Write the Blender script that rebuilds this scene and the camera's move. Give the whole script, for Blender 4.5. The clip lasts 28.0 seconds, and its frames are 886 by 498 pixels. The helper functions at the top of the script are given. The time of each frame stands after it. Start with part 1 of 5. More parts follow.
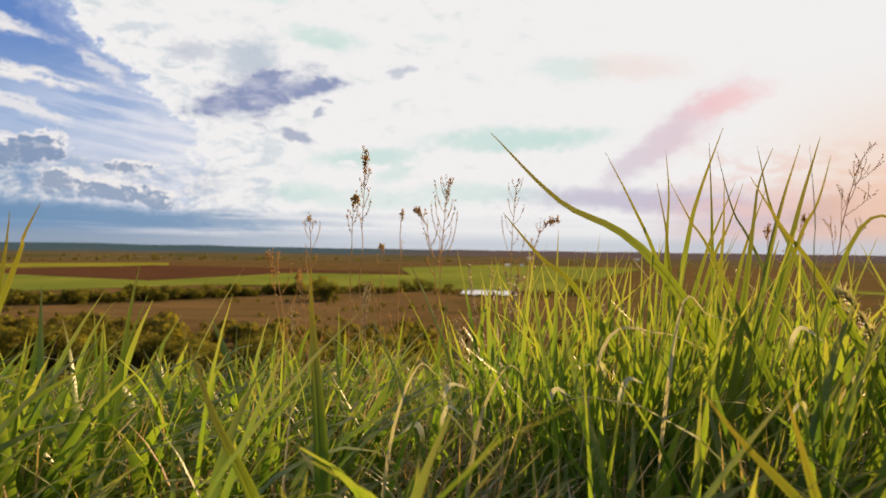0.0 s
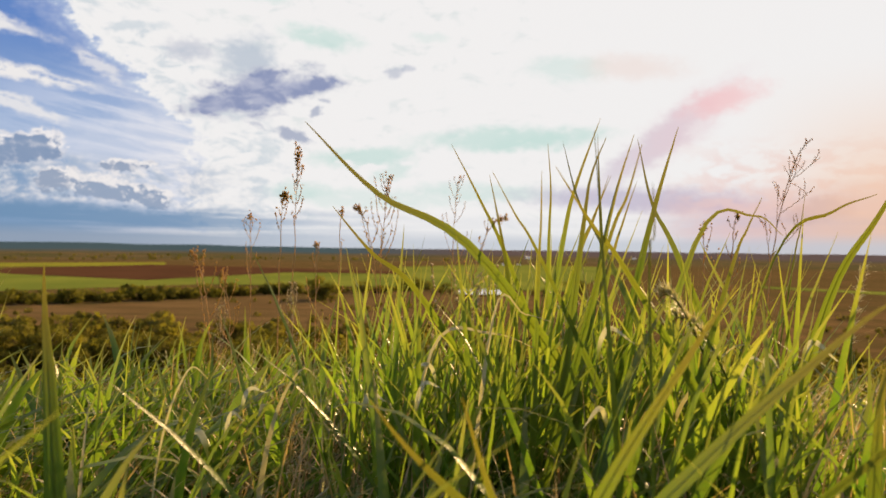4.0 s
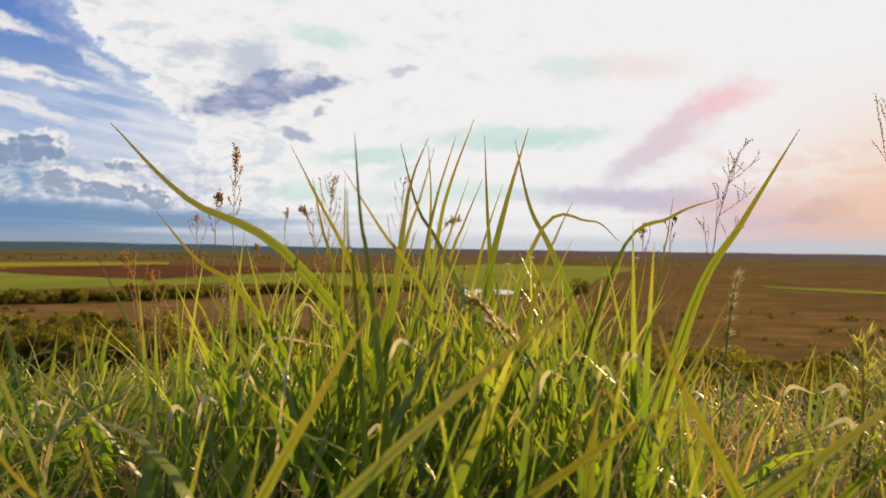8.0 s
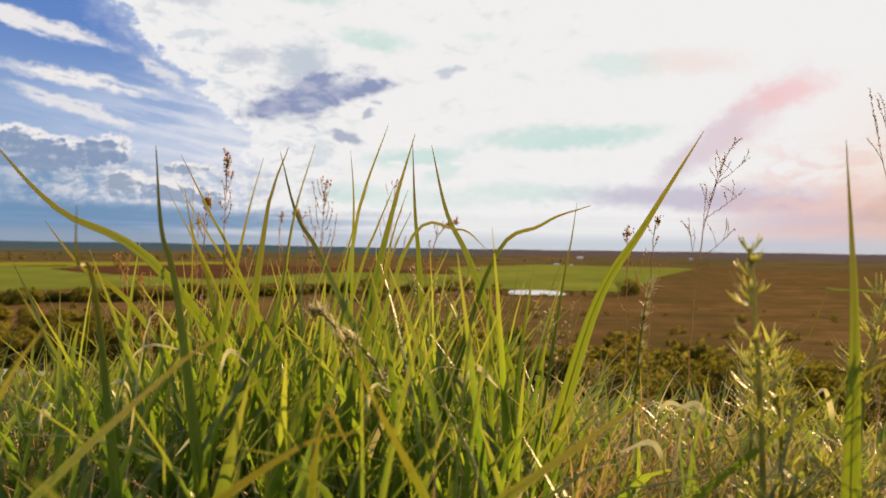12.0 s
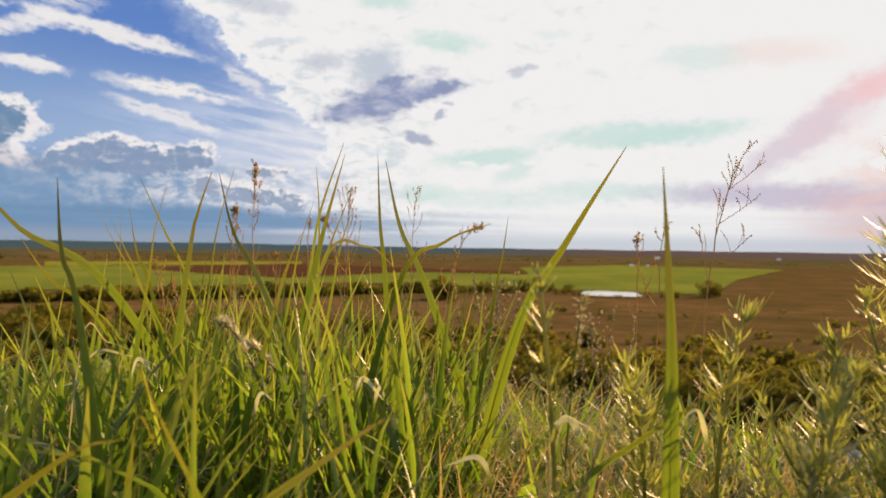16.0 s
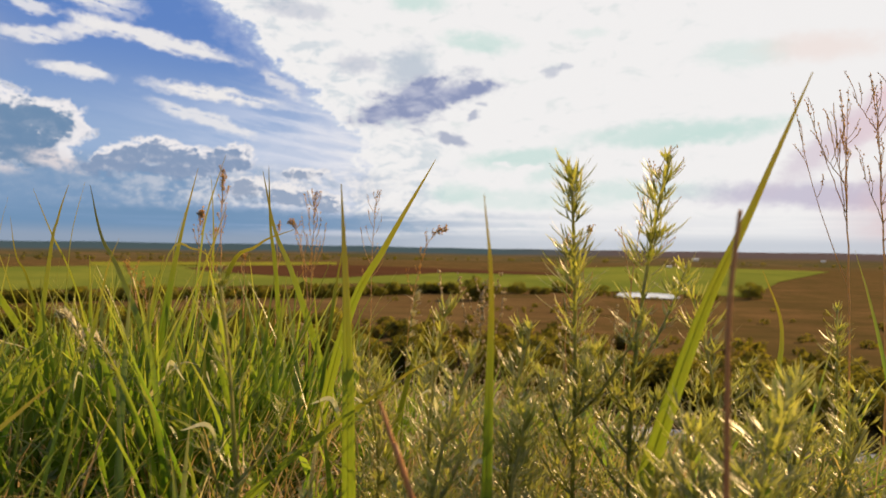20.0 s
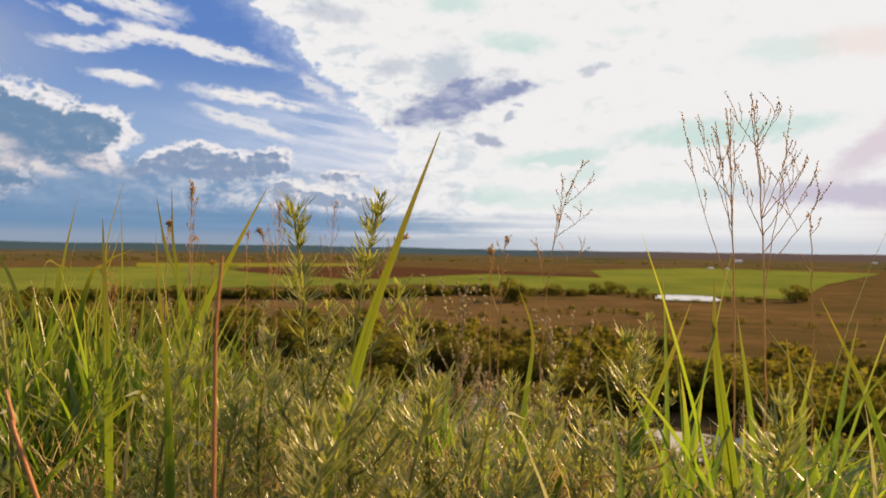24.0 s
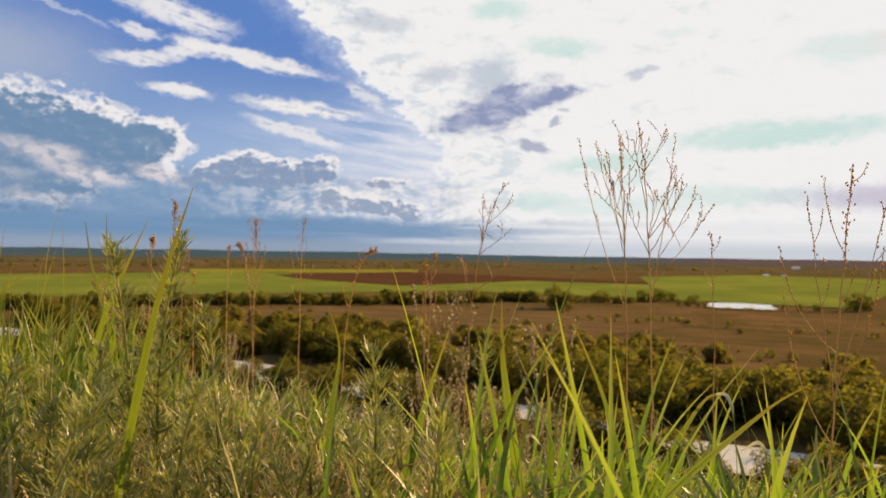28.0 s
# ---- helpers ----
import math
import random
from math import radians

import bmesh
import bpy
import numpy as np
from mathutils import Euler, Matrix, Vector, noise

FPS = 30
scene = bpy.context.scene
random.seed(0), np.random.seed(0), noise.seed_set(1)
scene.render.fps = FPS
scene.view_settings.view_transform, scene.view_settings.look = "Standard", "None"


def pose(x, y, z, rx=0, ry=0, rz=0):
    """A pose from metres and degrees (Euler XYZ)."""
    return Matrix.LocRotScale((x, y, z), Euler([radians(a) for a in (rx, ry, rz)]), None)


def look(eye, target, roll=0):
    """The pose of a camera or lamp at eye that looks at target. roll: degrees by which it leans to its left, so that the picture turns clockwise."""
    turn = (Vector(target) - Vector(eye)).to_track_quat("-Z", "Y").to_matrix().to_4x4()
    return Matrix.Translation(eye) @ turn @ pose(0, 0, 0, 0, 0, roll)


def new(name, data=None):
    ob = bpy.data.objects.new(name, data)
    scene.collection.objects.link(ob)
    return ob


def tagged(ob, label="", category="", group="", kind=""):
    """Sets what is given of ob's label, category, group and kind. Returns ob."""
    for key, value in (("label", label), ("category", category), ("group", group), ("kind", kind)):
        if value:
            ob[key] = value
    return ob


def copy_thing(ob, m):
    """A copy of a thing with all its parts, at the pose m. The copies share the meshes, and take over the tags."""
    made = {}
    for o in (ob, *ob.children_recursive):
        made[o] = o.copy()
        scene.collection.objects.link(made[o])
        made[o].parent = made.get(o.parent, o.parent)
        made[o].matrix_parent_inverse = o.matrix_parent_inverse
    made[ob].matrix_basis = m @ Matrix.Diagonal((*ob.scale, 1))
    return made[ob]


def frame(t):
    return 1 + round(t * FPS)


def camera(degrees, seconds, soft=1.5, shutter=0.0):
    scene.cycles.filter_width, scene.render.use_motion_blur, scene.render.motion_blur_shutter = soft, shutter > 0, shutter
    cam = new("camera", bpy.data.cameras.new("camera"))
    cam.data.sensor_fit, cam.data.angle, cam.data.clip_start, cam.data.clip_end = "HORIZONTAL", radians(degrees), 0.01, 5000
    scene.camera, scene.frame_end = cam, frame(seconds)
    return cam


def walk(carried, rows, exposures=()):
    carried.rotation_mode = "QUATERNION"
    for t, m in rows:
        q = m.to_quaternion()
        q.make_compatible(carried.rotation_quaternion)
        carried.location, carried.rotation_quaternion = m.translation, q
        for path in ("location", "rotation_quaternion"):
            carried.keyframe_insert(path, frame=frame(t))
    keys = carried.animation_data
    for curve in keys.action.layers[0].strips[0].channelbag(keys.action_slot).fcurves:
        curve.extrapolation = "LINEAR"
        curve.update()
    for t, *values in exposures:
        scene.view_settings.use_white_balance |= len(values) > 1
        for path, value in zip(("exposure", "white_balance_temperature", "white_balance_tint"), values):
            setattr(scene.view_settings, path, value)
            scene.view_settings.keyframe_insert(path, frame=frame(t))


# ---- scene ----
# ---------------------------------------------------------------- camera
cam = camera(71.5, 28.0, soft=1.6)
cam.data.dof.use_dof = True
cam.data.dof.focus_distance = 0.62
cam.data.dof.aperture_fstop = 10.5

ROLL = 0.8
# seconds, place in metres, tilt up and turn to the left in degrees
PATH = [
    (0.0, 0.000, 0.000, 0.240, 0.07, 0.00),
    (0.5, 0.017, 0.004, 0.240, 0.02, 0.04),
    (1.0, 0.035, 0.007, 0.240, 0.01, 0.04),
    (2.0, 0.069, 0.014, 0.240, 0.01, -0.04),
    (3.0, 0.102, 0.021, 0.239, 0.06, -0.16),
    (3.5, 0.119, 0.024, 0.239, 0.04, -0.20),
    (5.5, 0.187, 0.036, 0.240, 0.02, -0.37),
    (6.0, 0.204, 0.038, 0.241, 0.02, -0.37),
    (7.0, 0.237, 0.043, 0.243, 0.01, -0.31),
    (8.0, 0.270, 0.047, 0.246, -0.01, 0.03),
    (9.0, 0.302, 0.050, 0.248, -0.02, 0.35),
    (10.0, 0.335, 0.053, 0.250, -0.00, 1.02),
    (10.5, 0.352, 0.054, 0.251, 0.01, 1.57),
    (11.0, 0.369, 0.055, 0.252, -0.01, 2.40),
    (11.5, 0.386, 0.056, 0.253, -0.02, 3.37),
    (12.0, 0.402, 0.057, 0.254, -0.04, 4.47),
    (12.5, 0.416, 0.057, 0.256, -0.04, 5.67),
    (14.5, 0.470, 0.056, 0.263, -0.06, 9.49),
    (15.0, 0.487, 0.055, 0.265, -0.09, 10.21),
    (15.5, 0.505, 0.053, 0.267, -0.11, 10.77),
    (16.0, 0.525, 0.052, 0.268, -0.12, 11.12),
    (17.0, 0.570, 0.048, 0.270, -0.10, 11.92),
    (18.0, 0.618, 0.043, 0.270, -0.08, 12.87),
    (19.0, 0.669, 0.037, 0.270, -0.06, 13.62),
    (20.0, 0.720, 0.031, 0.272, -0.08, 14.24),
    (21.0, 0.769, 0.025, 0.276, -0.06, 14.75),
    (22.0, 0.821, 0.020, 0.281, -0.15, 15.03),
    (22.5, 0.850, 0.018, 0.284, -0.16, 15.31),
    (24.5, 0.983, 0.010, 0.293, 0.05, 18.60),
    (25.0, 1.019, 0.008, 0.296, 0.06, 19.61),
    (25.5, 1.054, 0.007, 0.299, 0.05, 20.52),
    (26.0, 1.087, 0.005, 0.301, 0.11, 21.22),
    (26.5, 1.118, 0.004, 0.304, 0.24, 21.65),
    (27.0, 1.146, 0.002, 0.307, 0.40, 21.80),
    (27.5, 1.173, 0.001, 0.311, 0.50, 21.80),
    (28.0, 1.199, -0.000, 0.314, 0.54, 21.76),
]
def held(x, y, z, pitch, yaw):
    return pose(x, y, z) @ pose(0, 0, 0, 0, 0, yaw) @ pose(0, 0, 0, 90 + pitch) @ pose(0, 0, 0, 0, 0, ROLL)


walk(cam, [(t, held(x, y, z, pitch, yaw)) for t, x, y, z, pitch, yaw in PATH], exposures=((0.0, 1.14, 7170, 12), (28.0, 1.14, 7170, 12)))

# ---------------------------------------------------------------- light
SUN_AZ, SUN_EL = 44.0, 27.0          # degrees right of ahead (+y), above the horizon


class Net:
    """Short names for shader nodes."""

    def __init__(self, tree):
        self.tree = tree
        tree.nodes.clear()

    def add(self, kind, operation=None, data_type=None, blend_type=None, interpolation_type=None, attribute_name=None):
        node = self.tree.nodes.new(kind)
        if operation:
            node.operation = operation
        if data_type:
            node.data_type = data_type
        if blend_type:
            node.blend_type = blend_type
        if interpolation_type:
            node.interpolation_type = interpolation_type
        if attribute_name:
            node.attribute_name = attribute_name
        return node

    def put(self, node, socket, value):
        if isinstance(value, bpy.types.NodeSocket):
            self.tree.links.new(value, node.inputs[socket])
        else:
            node.inputs[socket].default_value = value

    def math(self, op, a, b=0.0, c=0.0):
        n = self.add("ShaderNodeMath", operation=op)
        self.put(n, 0, a), self.put(n, 1, b), self.put(n, 2, c)
        return n.outputs[0]

    def span(self, v, a, b, lo=0.0, hi=1.0, smooth=True):
        n = self.add("ShaderNodeMapRange", interpolation_type="SMOOTHSTEP" if smooth else "LINEAR")
        for i, q in enumerate((v, a, b, lo, hi)):
            self.put(n, i, q)
        return n.outputs[0]

    def mix(self, fac, a, b, mode="MIX"):
        n = self.add("ShaderNodeMix", data_type="RGBA", blend_type=mode)
        self.put(n, 0, fac)
        for socket, v in ((6, a), (7, b)):
            self.put(n, socket, v if isinstance(v, bpy.types.NodeSocket) else (*v, 1.0))
        return n.outputs[2]

    def noise(self, vec, scale, detail=4.0, rough=0.55, color=False, warp=0.0):
        n = self.add("ShaderNodeTexNoise")
        if vec is not None:
            self.put(n, "Vector", vec)
        self.put(n, "Scale", scale), self.put(n, "Detail", detail), self.put(n, "Roughness", rough), self.put(n, "Distortion", warp)
        return n.outputs["Color" if color else "Fac"]

    def vec(self, x, y, z=0.0):
        n = self.add("ShaderNodeCombineXYZ")
        self.put(n, 0, x), self.put(n, 1, y), self.put(n, 2, z)
        return n.outputs[0]


def build_sky():
    world = bpy.data.worlds.new("sky")
    scene.world = world
    world.use_nodes = True
    n = Net(world.node_tree)
    way = n.add("ShaderNodeTexCoord").outputs["Generated"]
    sep = n.add("ShaderNodeSeparateXYZ")
    n.put(sep, 0, way)
    x, y, z = sep.outputs
    az = n.math("MULTIPLY", n.math("ARCTAN2", x, y), 57.2958)
    el = n.math("MULTIPLY", n.math("ARCSINE", z), 57.2958)
    flat = n.vec(n.math("MULTIPLY", az, 0.1), n.math("MULTIPLY", el, 0.22))
    puff = n.vec(n.math("MULTIPLY", az, 0.1), n.math("MULTIPLY", el, 0.14), 3.7)
    # ragged edges: the places are shifted by two sizes of noise
    big, small = n.add("ShaderNodeSeparateXYZ"), n.add("ShaderNodeSeparateXYZ")
    n.put(big, 0, n.noise(flat, 2.2, 6.0, 0.6, True))
    n.put(small, 0, n.noise(puff, 9.0, 5.0, 0.6, True))

    def shifted(v, k, far, near):
        v = n.math("ADD", v, n.math("MULTIPLY", n.math("SUBTRACT", big.outputs[k], 0.5), far))
        return n.math("ADD", v, n.math("MULTIPLY", n.math("SUBTRACT", small.outputs[k], 0.5), near))

    waz, wel = shifted(az, 0, 2.6, 1.8), shifted(el, 1, 1.3, 1.0)
    lump = n.noise(puff, 5.0, 8.0, 0.62, False, 0.25)
    fine = n.noise(puff, 12.0, 8.0, 0.65, False, 0.3)
    thin = n.noise(flat, 4.0, 8.0, 0.62, False, 0.4)
    toward = n.vec(n.math("ADD", n.math("MULTIPLY", az, 0.1), 0.035), n.math("ADD", n.math("MULTIPLY", el, 0.14), 0.055), 3.7)
    relief = n.math("ADD", n.math("SUBTRACT", lump, n.noise(toward, 5.0, 8.0, 0.62, False, 0.25)), n.math("MULTIPLY", n.math("SUBTRACT", fine, 0.5), 0.35))
    uneven = n.math("ADD", n.math("SUBTRACT", lump, 0.5), n.math("MULTIPLY", n.math("SUBTRACT", fine, 0.5), 0.7))

    def off(a, e, wa, we, tilt=0.0):
        """How far outside an ellipse round (a, e): 0 at its middle, 1 at its edge."""
        c, s = math.cos(radians(tilt)), math.sin(radians(tilt))
        da, de = n.math("SUBTRACT", waz, a), n.math("SUBTRACT", wel, e)
        u = n.math("DIVIDE", n.math("ADD", n.math("MULTIPLY", da, c), n.math("MULTIPLY", de, s)), wa)
        v = n.math("DIVIDE", n.math("SUBTRACT", n.math("MULTIPLY", de, c), n.math("MULTIPLY", da, s)), we)
        return n.math("SQRT", n.math("ADD", n.math("MULTIPLY", u, u), n.math("MULTIPLY", v, v)))

    def group(parts, lift=0.0, grow=0.0, slide=0.0):
        r = None
        for a, e, wa, we, tilt in parts:
            q = off(a + slide, e + lift, wa + grow, we + grow * 0.8, tilt)
            r = q if r is None else n.math("SMOOTH_MIN", r, q, 0.15)
        return r

    def blob(a, e, wa, we, tilt=0.0, sharp=0.5, rough=0.0):
        r = off(a, e, wa, we, tilt)
        if rough:
            r = n.math("ADD", r, n.math("MULTIPLY", uneven, rough))
        return n.span(r, 1.0 + sharp, 1.0 - sharp)

    air = n.add("ShaderNodeTexSky")
    air.sky_type, air.sun_disc = "NISHITA", False
    air.sun_elevation, air.sun_rotation = radians(SUN_EL), radians(SUN_AZ)
    sky = n.mix(1.0, air.outputs[0], (0.085, 0.085, 0.085), "MULTIPLY")
    blue = n.mix(n.span(el, 7.0, 19.0), (0.27, 0.43, 0.72), (0.10, 0.235, 0.63))
    col = n.mix(0.9, sky, blue)
    white = (0.832, 0.875, 0.942)

    def lay(col, mask, tint, amount=1.0):
        return n.mix(n.math("MULTIPLY", mask, amount), col, tint)

    drawn = n.noise(n.vec(n.math("MULTIPLY", az, 0.05), n.math("ADD", n.math("MULTIPLY", el, 0.45), n.math("MULTIPLY", az, 0.06))), 2.6, 7.0, 0.6, False, 0.5)
    # pale haze beside the bright sheet and at the far left
    col = lay(col, n.math("MULTIPLY", n.span(waz, -49.0, -30.0), n.math("MULTIPLY", n.span(wel, 15.0, 10.5), n.span(drawn, 0.36, 0.60, 0.5, 1.0))), (0.52, 0.63, 0.86), 0.6)
    col = lay(col, n.math("MULTIPLY", n.span(waz, -37.0, -26.0), n.math("MULTIPLY", n.span(wel, 15.5, 11.0), n.span(drawn, 0.38, 0.60))), (0.66, 0.73, 0.89), 0.6)
    col = lay(col, blob(-60.0, 15.0, 8.0, 2.8, 0.0, 0.9), (0.40, 0.48, 0.64), 0.75)
    # the white sheet of cloud on the sunny side: its edge runs aslant
    edge = n.math("ADD", n.math("ADD", n.math("ADD", waz, 23.2), n.math("MULTIPLY", n.math("SUBTRACT", n.math("MAXIMUM", wel, 9.5), 11.0), 1.16)), n.math("MULTIPLY", uneven, 6.0))
    col = lay(col, n.span(n.math("ADD", edge, n.span(el, 12.5, 7.5, 0.0, 9.0)), -5.0, 1.5), (0.70, 0.76, 0.90), 0.45)
    col = lay(col, n.span(edge, -1.5, -0.2), (0.40, 0.55, 0.80), 0.5)
    col = lay(col, n.math("MULTIPLY", n.span(edge, -6.5, 1.0), n.math("MULTIPLY", n.span(wel, 14.0, 10.0), n.span(drawn, 0.42, 0.60, 0.2, 1.0))), (0.80, 0.84, 0.93), 0.9)
    col = lay(col, n.span(edge, -0.7, 0.5), white)
    shade = n.math("MULTIPLY", n.span(edge, 0.6, 2.2), n.span(edge, 8.5, 5.0))
    col = lay(col, n.math("MULTIPLY", shade, n.span(thin, 0.46, 0.60)), (0.46, 0.59, 0.72), 0.55)
    veil = n.math("MULTIPLY", n.math("MULTIPLY", n.span(edge, 2.0, 8.0), n.span(az, 16.0, 2.0)), n.span(n.noise(flat, 3.4, 7.0, 0.6, False, 0.5), 0.54, 0.70))
    col = lay(col, veil, (0.58, 0.70, 0.76), 0.45)
    # thin white streaks in the blue, drawn out along the wind
    fibre = n.noise(n.vec(n.math("ADD", n.math("MULTIPLY", az, 0.06), n.math("MULTIPLY", el, 0.02)), n.math("ADD", n.math("MULTIPLY", el, 0.6), n.math("MULTIPLY", az, 0.09))), 3.0, 7.0, 0.62, False, 0.4)
    torn = n.span(n.math("ADD", n.math("MULTIPLY", fibre, 0.6), n.math("MULTIPLY", fine, 0.4)), 0.36, 0.50)
    for a, e, wa, we, tilt, k in ((-45.4, 19.5, 4.4, 1.05, -9.0, 0.9), (-48.0, 15.8, 2.7, 0.50, 4.0, 0.85), (-44.8, 16.8, 1.9, 0.75, 22.0, 0.9), (-39.0, 16.6, 6.2, 0.62, -8.0, 0.95),
                                  (-45.5, 13.5, 2.5, 0.52, -3.0, 0.95), (-34.4, 12.9, 5.0, 0.55, -5.0, 1.0), (-35.2, 10.7, 4.3, 0.55, -17.0, 0.8), (-48.4, 17.7, 1.5, 0.40, -12.0, 0.8),
                                  (-56.0, 19.0, 6.0, 0.22, -14.0, 0.35), (-29.0, 14.2, 1.8, 0.5, -35.0, 0.7)):
        col = lay(col, n.math("MULTIPLY", blob(a, e, wa, we, tilt, 0.4, 1.0), torn), (0.80, 0.83, 0.89), k)

    def heap(col, parts, shade, light, rise, grow, rough, lit, fade=None):
        """Heap clouds against the light: grey-blue body, bright crumpled rim above it."""
        bulge = n.math("MULTIPLY", uneven, rough)
        outer = n.span(n.math("ADD", group(parts, rise, grow, rise * 0.7), bulge), 1.12, 0.90)
        inner = n.span(n.math("ADD", group(parts), n.math("ADD", bulge, n.math("MULTIPLY", relief, 0.5))), 1.08, 0.84)
        col = lay(col, outer, n.mix(n.span(relief, 0.0, -0.14, 0.0, 0.3), light, shade), 0.95)
        body = n.mix(n.span(relief, 0.0, 0.13, 0.0, lit), shade, light)
        if fade is not None:
            inner = n.math("MULTIPLY", inner, fade)
        return lay(col, inner, body, 0.95)

    # the great heap cloud and its neighbours, low over the left half
    low = n.math("MULTIPLY", n.span(wel, 8.0, 6.0), n.span(waz, -24.0, -38.0))
    col = lay(col, low, (0.17, 0.31, 0.53), 0.9)
    col = heap(col, ((-59.0, 7.6, 10.0, 4.5, 0.0), (-51.5, 8.7, 6.0, 2.8, -8.0), (-47.4, 9.7, 2.3, 1.1, -8.0)), (0.120, 0.245, 0.44), (0.84, 0.86, 0.93), 0.45, 0.12, 1.0, 0.08)
    for a, e, wa, we, tilt in ((-45.0, 9.2, 0.45, 1.6, -14.0), (-45.7, 7.2, 0.5, 0.8, 10.0)):
        col = lay(col, blob(a, e, wa, we, tilt, 0.35, 1.1), (0.82, 0.84, 0.92), 0.9)
    for a, e, wa, we, k in ((-55.0, 7.6, 2.6, 0.7, 0.75), (-51.4, 5.8, 2.2, 0.6, 0.9), (-53.4, 6.6, 1.8, 0.5, 0.6), (-55.8, 4.2, 2.6, 0.45, 0.4), (-46.4, 6.5, 1.8, 0.6, 0.85), (-59.0, 6.0, 3.0, 0.6, 0.35)):
        col = lay(col, n.math("MULTIPLY", blob(a, e, wa, we, -8.0, 0.6, 1.4), n.span(relief, -0.10, 0.06, 0.35, 1.0)), (0.70, 0.68, 0.74), k)
    # broken heaps beside and below them
    broken = n.math("MULTIPLY", n.math("MULTIPLY", n.span(wel, 7.6, 6.2), n.span(wel, 2.6, 3.8)), n.math("MULTIPLY", n.span(waz, -14.0, -24.0), n.span(waz, -48.0, -30.0, 0.1, 1.0)))
    col = lay(col, n.math("MULTIPLY", broken, n.span(n.math("ADD", n.math("MULTIPLY", thin, 0.7), n.math("MULTIPLY", lump, 0.3)), 0.40, 0.56)), n.mix(n.span(relief, -0.10, 0.12), (0.38, 0.49, 0.66), (0.80, 0.82, 0.88)), 0.85)
    col = heap(col, ((-42.0, 6.9, 2.6, 1.0, 14.0), (-39.4, 7.5, 1.9, 1.2, 0.0), (-36.6, 6.9, 3.0, 1.2, 0.0), (-33.6, 7.3, 1.9, 1.2, 8.0)), (0.205, 0.31, 0.51), (0.83, 0.85, 0.92), 0.36, 0.08, 1.6, 0.3, n.span(wel, 3.6, 6.4))
    col = heap(col, ((-28.6, 4.4, 2.6, 0.85, -6.0), (-25.4, 3.9, 1.6, 0.6, -4.0)), (0.27, 0.37, 0.55), (0.82, 0.84, 0.90), 0.32, 0.12, 3.2, 0.6)
    col = heap(col, ((-31.9, 5.0, 1.4, 0.7, 0.0), (-27.0, 6.5, 1.7, 0.32, 4.0)), (0.28, 0.37, 0.54), (0.82, 0.84, 0.90), 0.25, 0.12, 3.4, 0.6)
    # the dark rag of cloud before the white sheet, and its scraps
    rag = n.math("ADD", group(((-16.5, 13.5, 4.4, 1.65, 16.0), (-12.6, 14.2, 3.3, 0.85, 9.0), (-19.8, 12.3, 2.9, 0.85, 12.0))), n.math("ADD", n.math("MULTIPLY", uneven, 0.9), n.math("MULTIPLY", n.math("SUBTRACT", thin, 0.5), 1.6)))
    col = lay(col, blob(-17.6, 16.2, 2.0, 1.7, 20.0, 0.6, 1.6), (0.46, 0.56, 0.70), 0.85)
    col = lay(col, n.span(rag, 1.45, 0.95), (0.50, 0.56, 0.70), 0.6)
    col = lay(col, n.span(rag, 1.15, 0.65), n.mix(n.span(thin, 0.42, 0.62), (0.235, 0.30, 0.52), (0.40, 0.46, 0.65)), 0.95)
    for a, e, wa, we, tilt, k in ((-13.6, 9.95, 1.35, 0.36, -12.0, 0.9), (-4.5, 16.0, 0.8, 0.45, 10.0, 0.55), (-3.4, 16.3, 0.5, 0.3, 0.0, 0.5), (-11.5, 12.1, 0.55, 0.34, 30.0, 0.8), (-10.6, 13.2, 0.5, 0.18, 5.0, 0.6),
                                  (-22.4, 16.4, 2.0, 0.8, 0.0, 0.45), (-28.0, 20.6, 3.0, 0.8, 0.0, 0.45), (-16.8, 10.6, 1.0, 0.2, -15.0, 0.5)):
        col = lay(col, blob(a, e, wa, we, tilt, 0.45, 1.2), (0.36, 0.43, 0.60), k)
    pale = (0.50, 0.73, 0.74)
    for a, e, wa, we, tilt, k in ((6.4, 10.2, 7.6, 0.95, 2.0, 0.85), (9.5, 10.0, 4.6, 0.75, 4.0, 0.55), (-11.2, 18.5, 3.2, 0.8, -8.0, 0.8), (-17.0, 21.7, 2.6, 0.8, 0.0, 0.85), (-7.2, 8.4, 4.4, 0.75, 6.0, 0.85), (-4.4, 7.2, 2.0, 0.8, 30.0, 0.6),
                                  (11.2, 16.2, 3.4, 1.0, -4.0, 0.5), (-1.0, 19.0, 1.6, 0.4, 0.0, 0.35), (4.0, 5.4, 6.0, 0.8, -3.0, 0.6), (-13.0, 5.2, 2.6, 0.7, 0.0, 0.6), (-6.0, 4.6, 8.0, 0.9, 0.0, 0.45)):
        col = lay(col, n.math("MULTIPLY", blob(a, e, wa, we, tilt, 0.5, 0.7), n.span(thin, 0.30, 0.48, 0.55, 1.0)), pale, k * 0.85)
    for a, e, wa, we in ((-8.6, 7.8, 1.1, 0.22), (-6.4, 7.7, 0.8, 0.18), (-3.0, 8.0, 0.6, 0.2)):
        col = lay(col, blob(a, e, wa, we, 0.0, 0.4, 0.8), white, 0.9)
    # mauve and pink banks towards the sun
    col = lay(col, blob(17.5, 4.6, 9.0, 1.0, -2.0, 0.6, 0.8), (0.46, 0.45, 0.64), 0.75)
    col = lay(col, n.math("MULTIPLY", n.span(az, 15.0, 27.0), n.span(wel, 6.6, 3.6)), (0.64, 0.47, 0.56), 0.75)
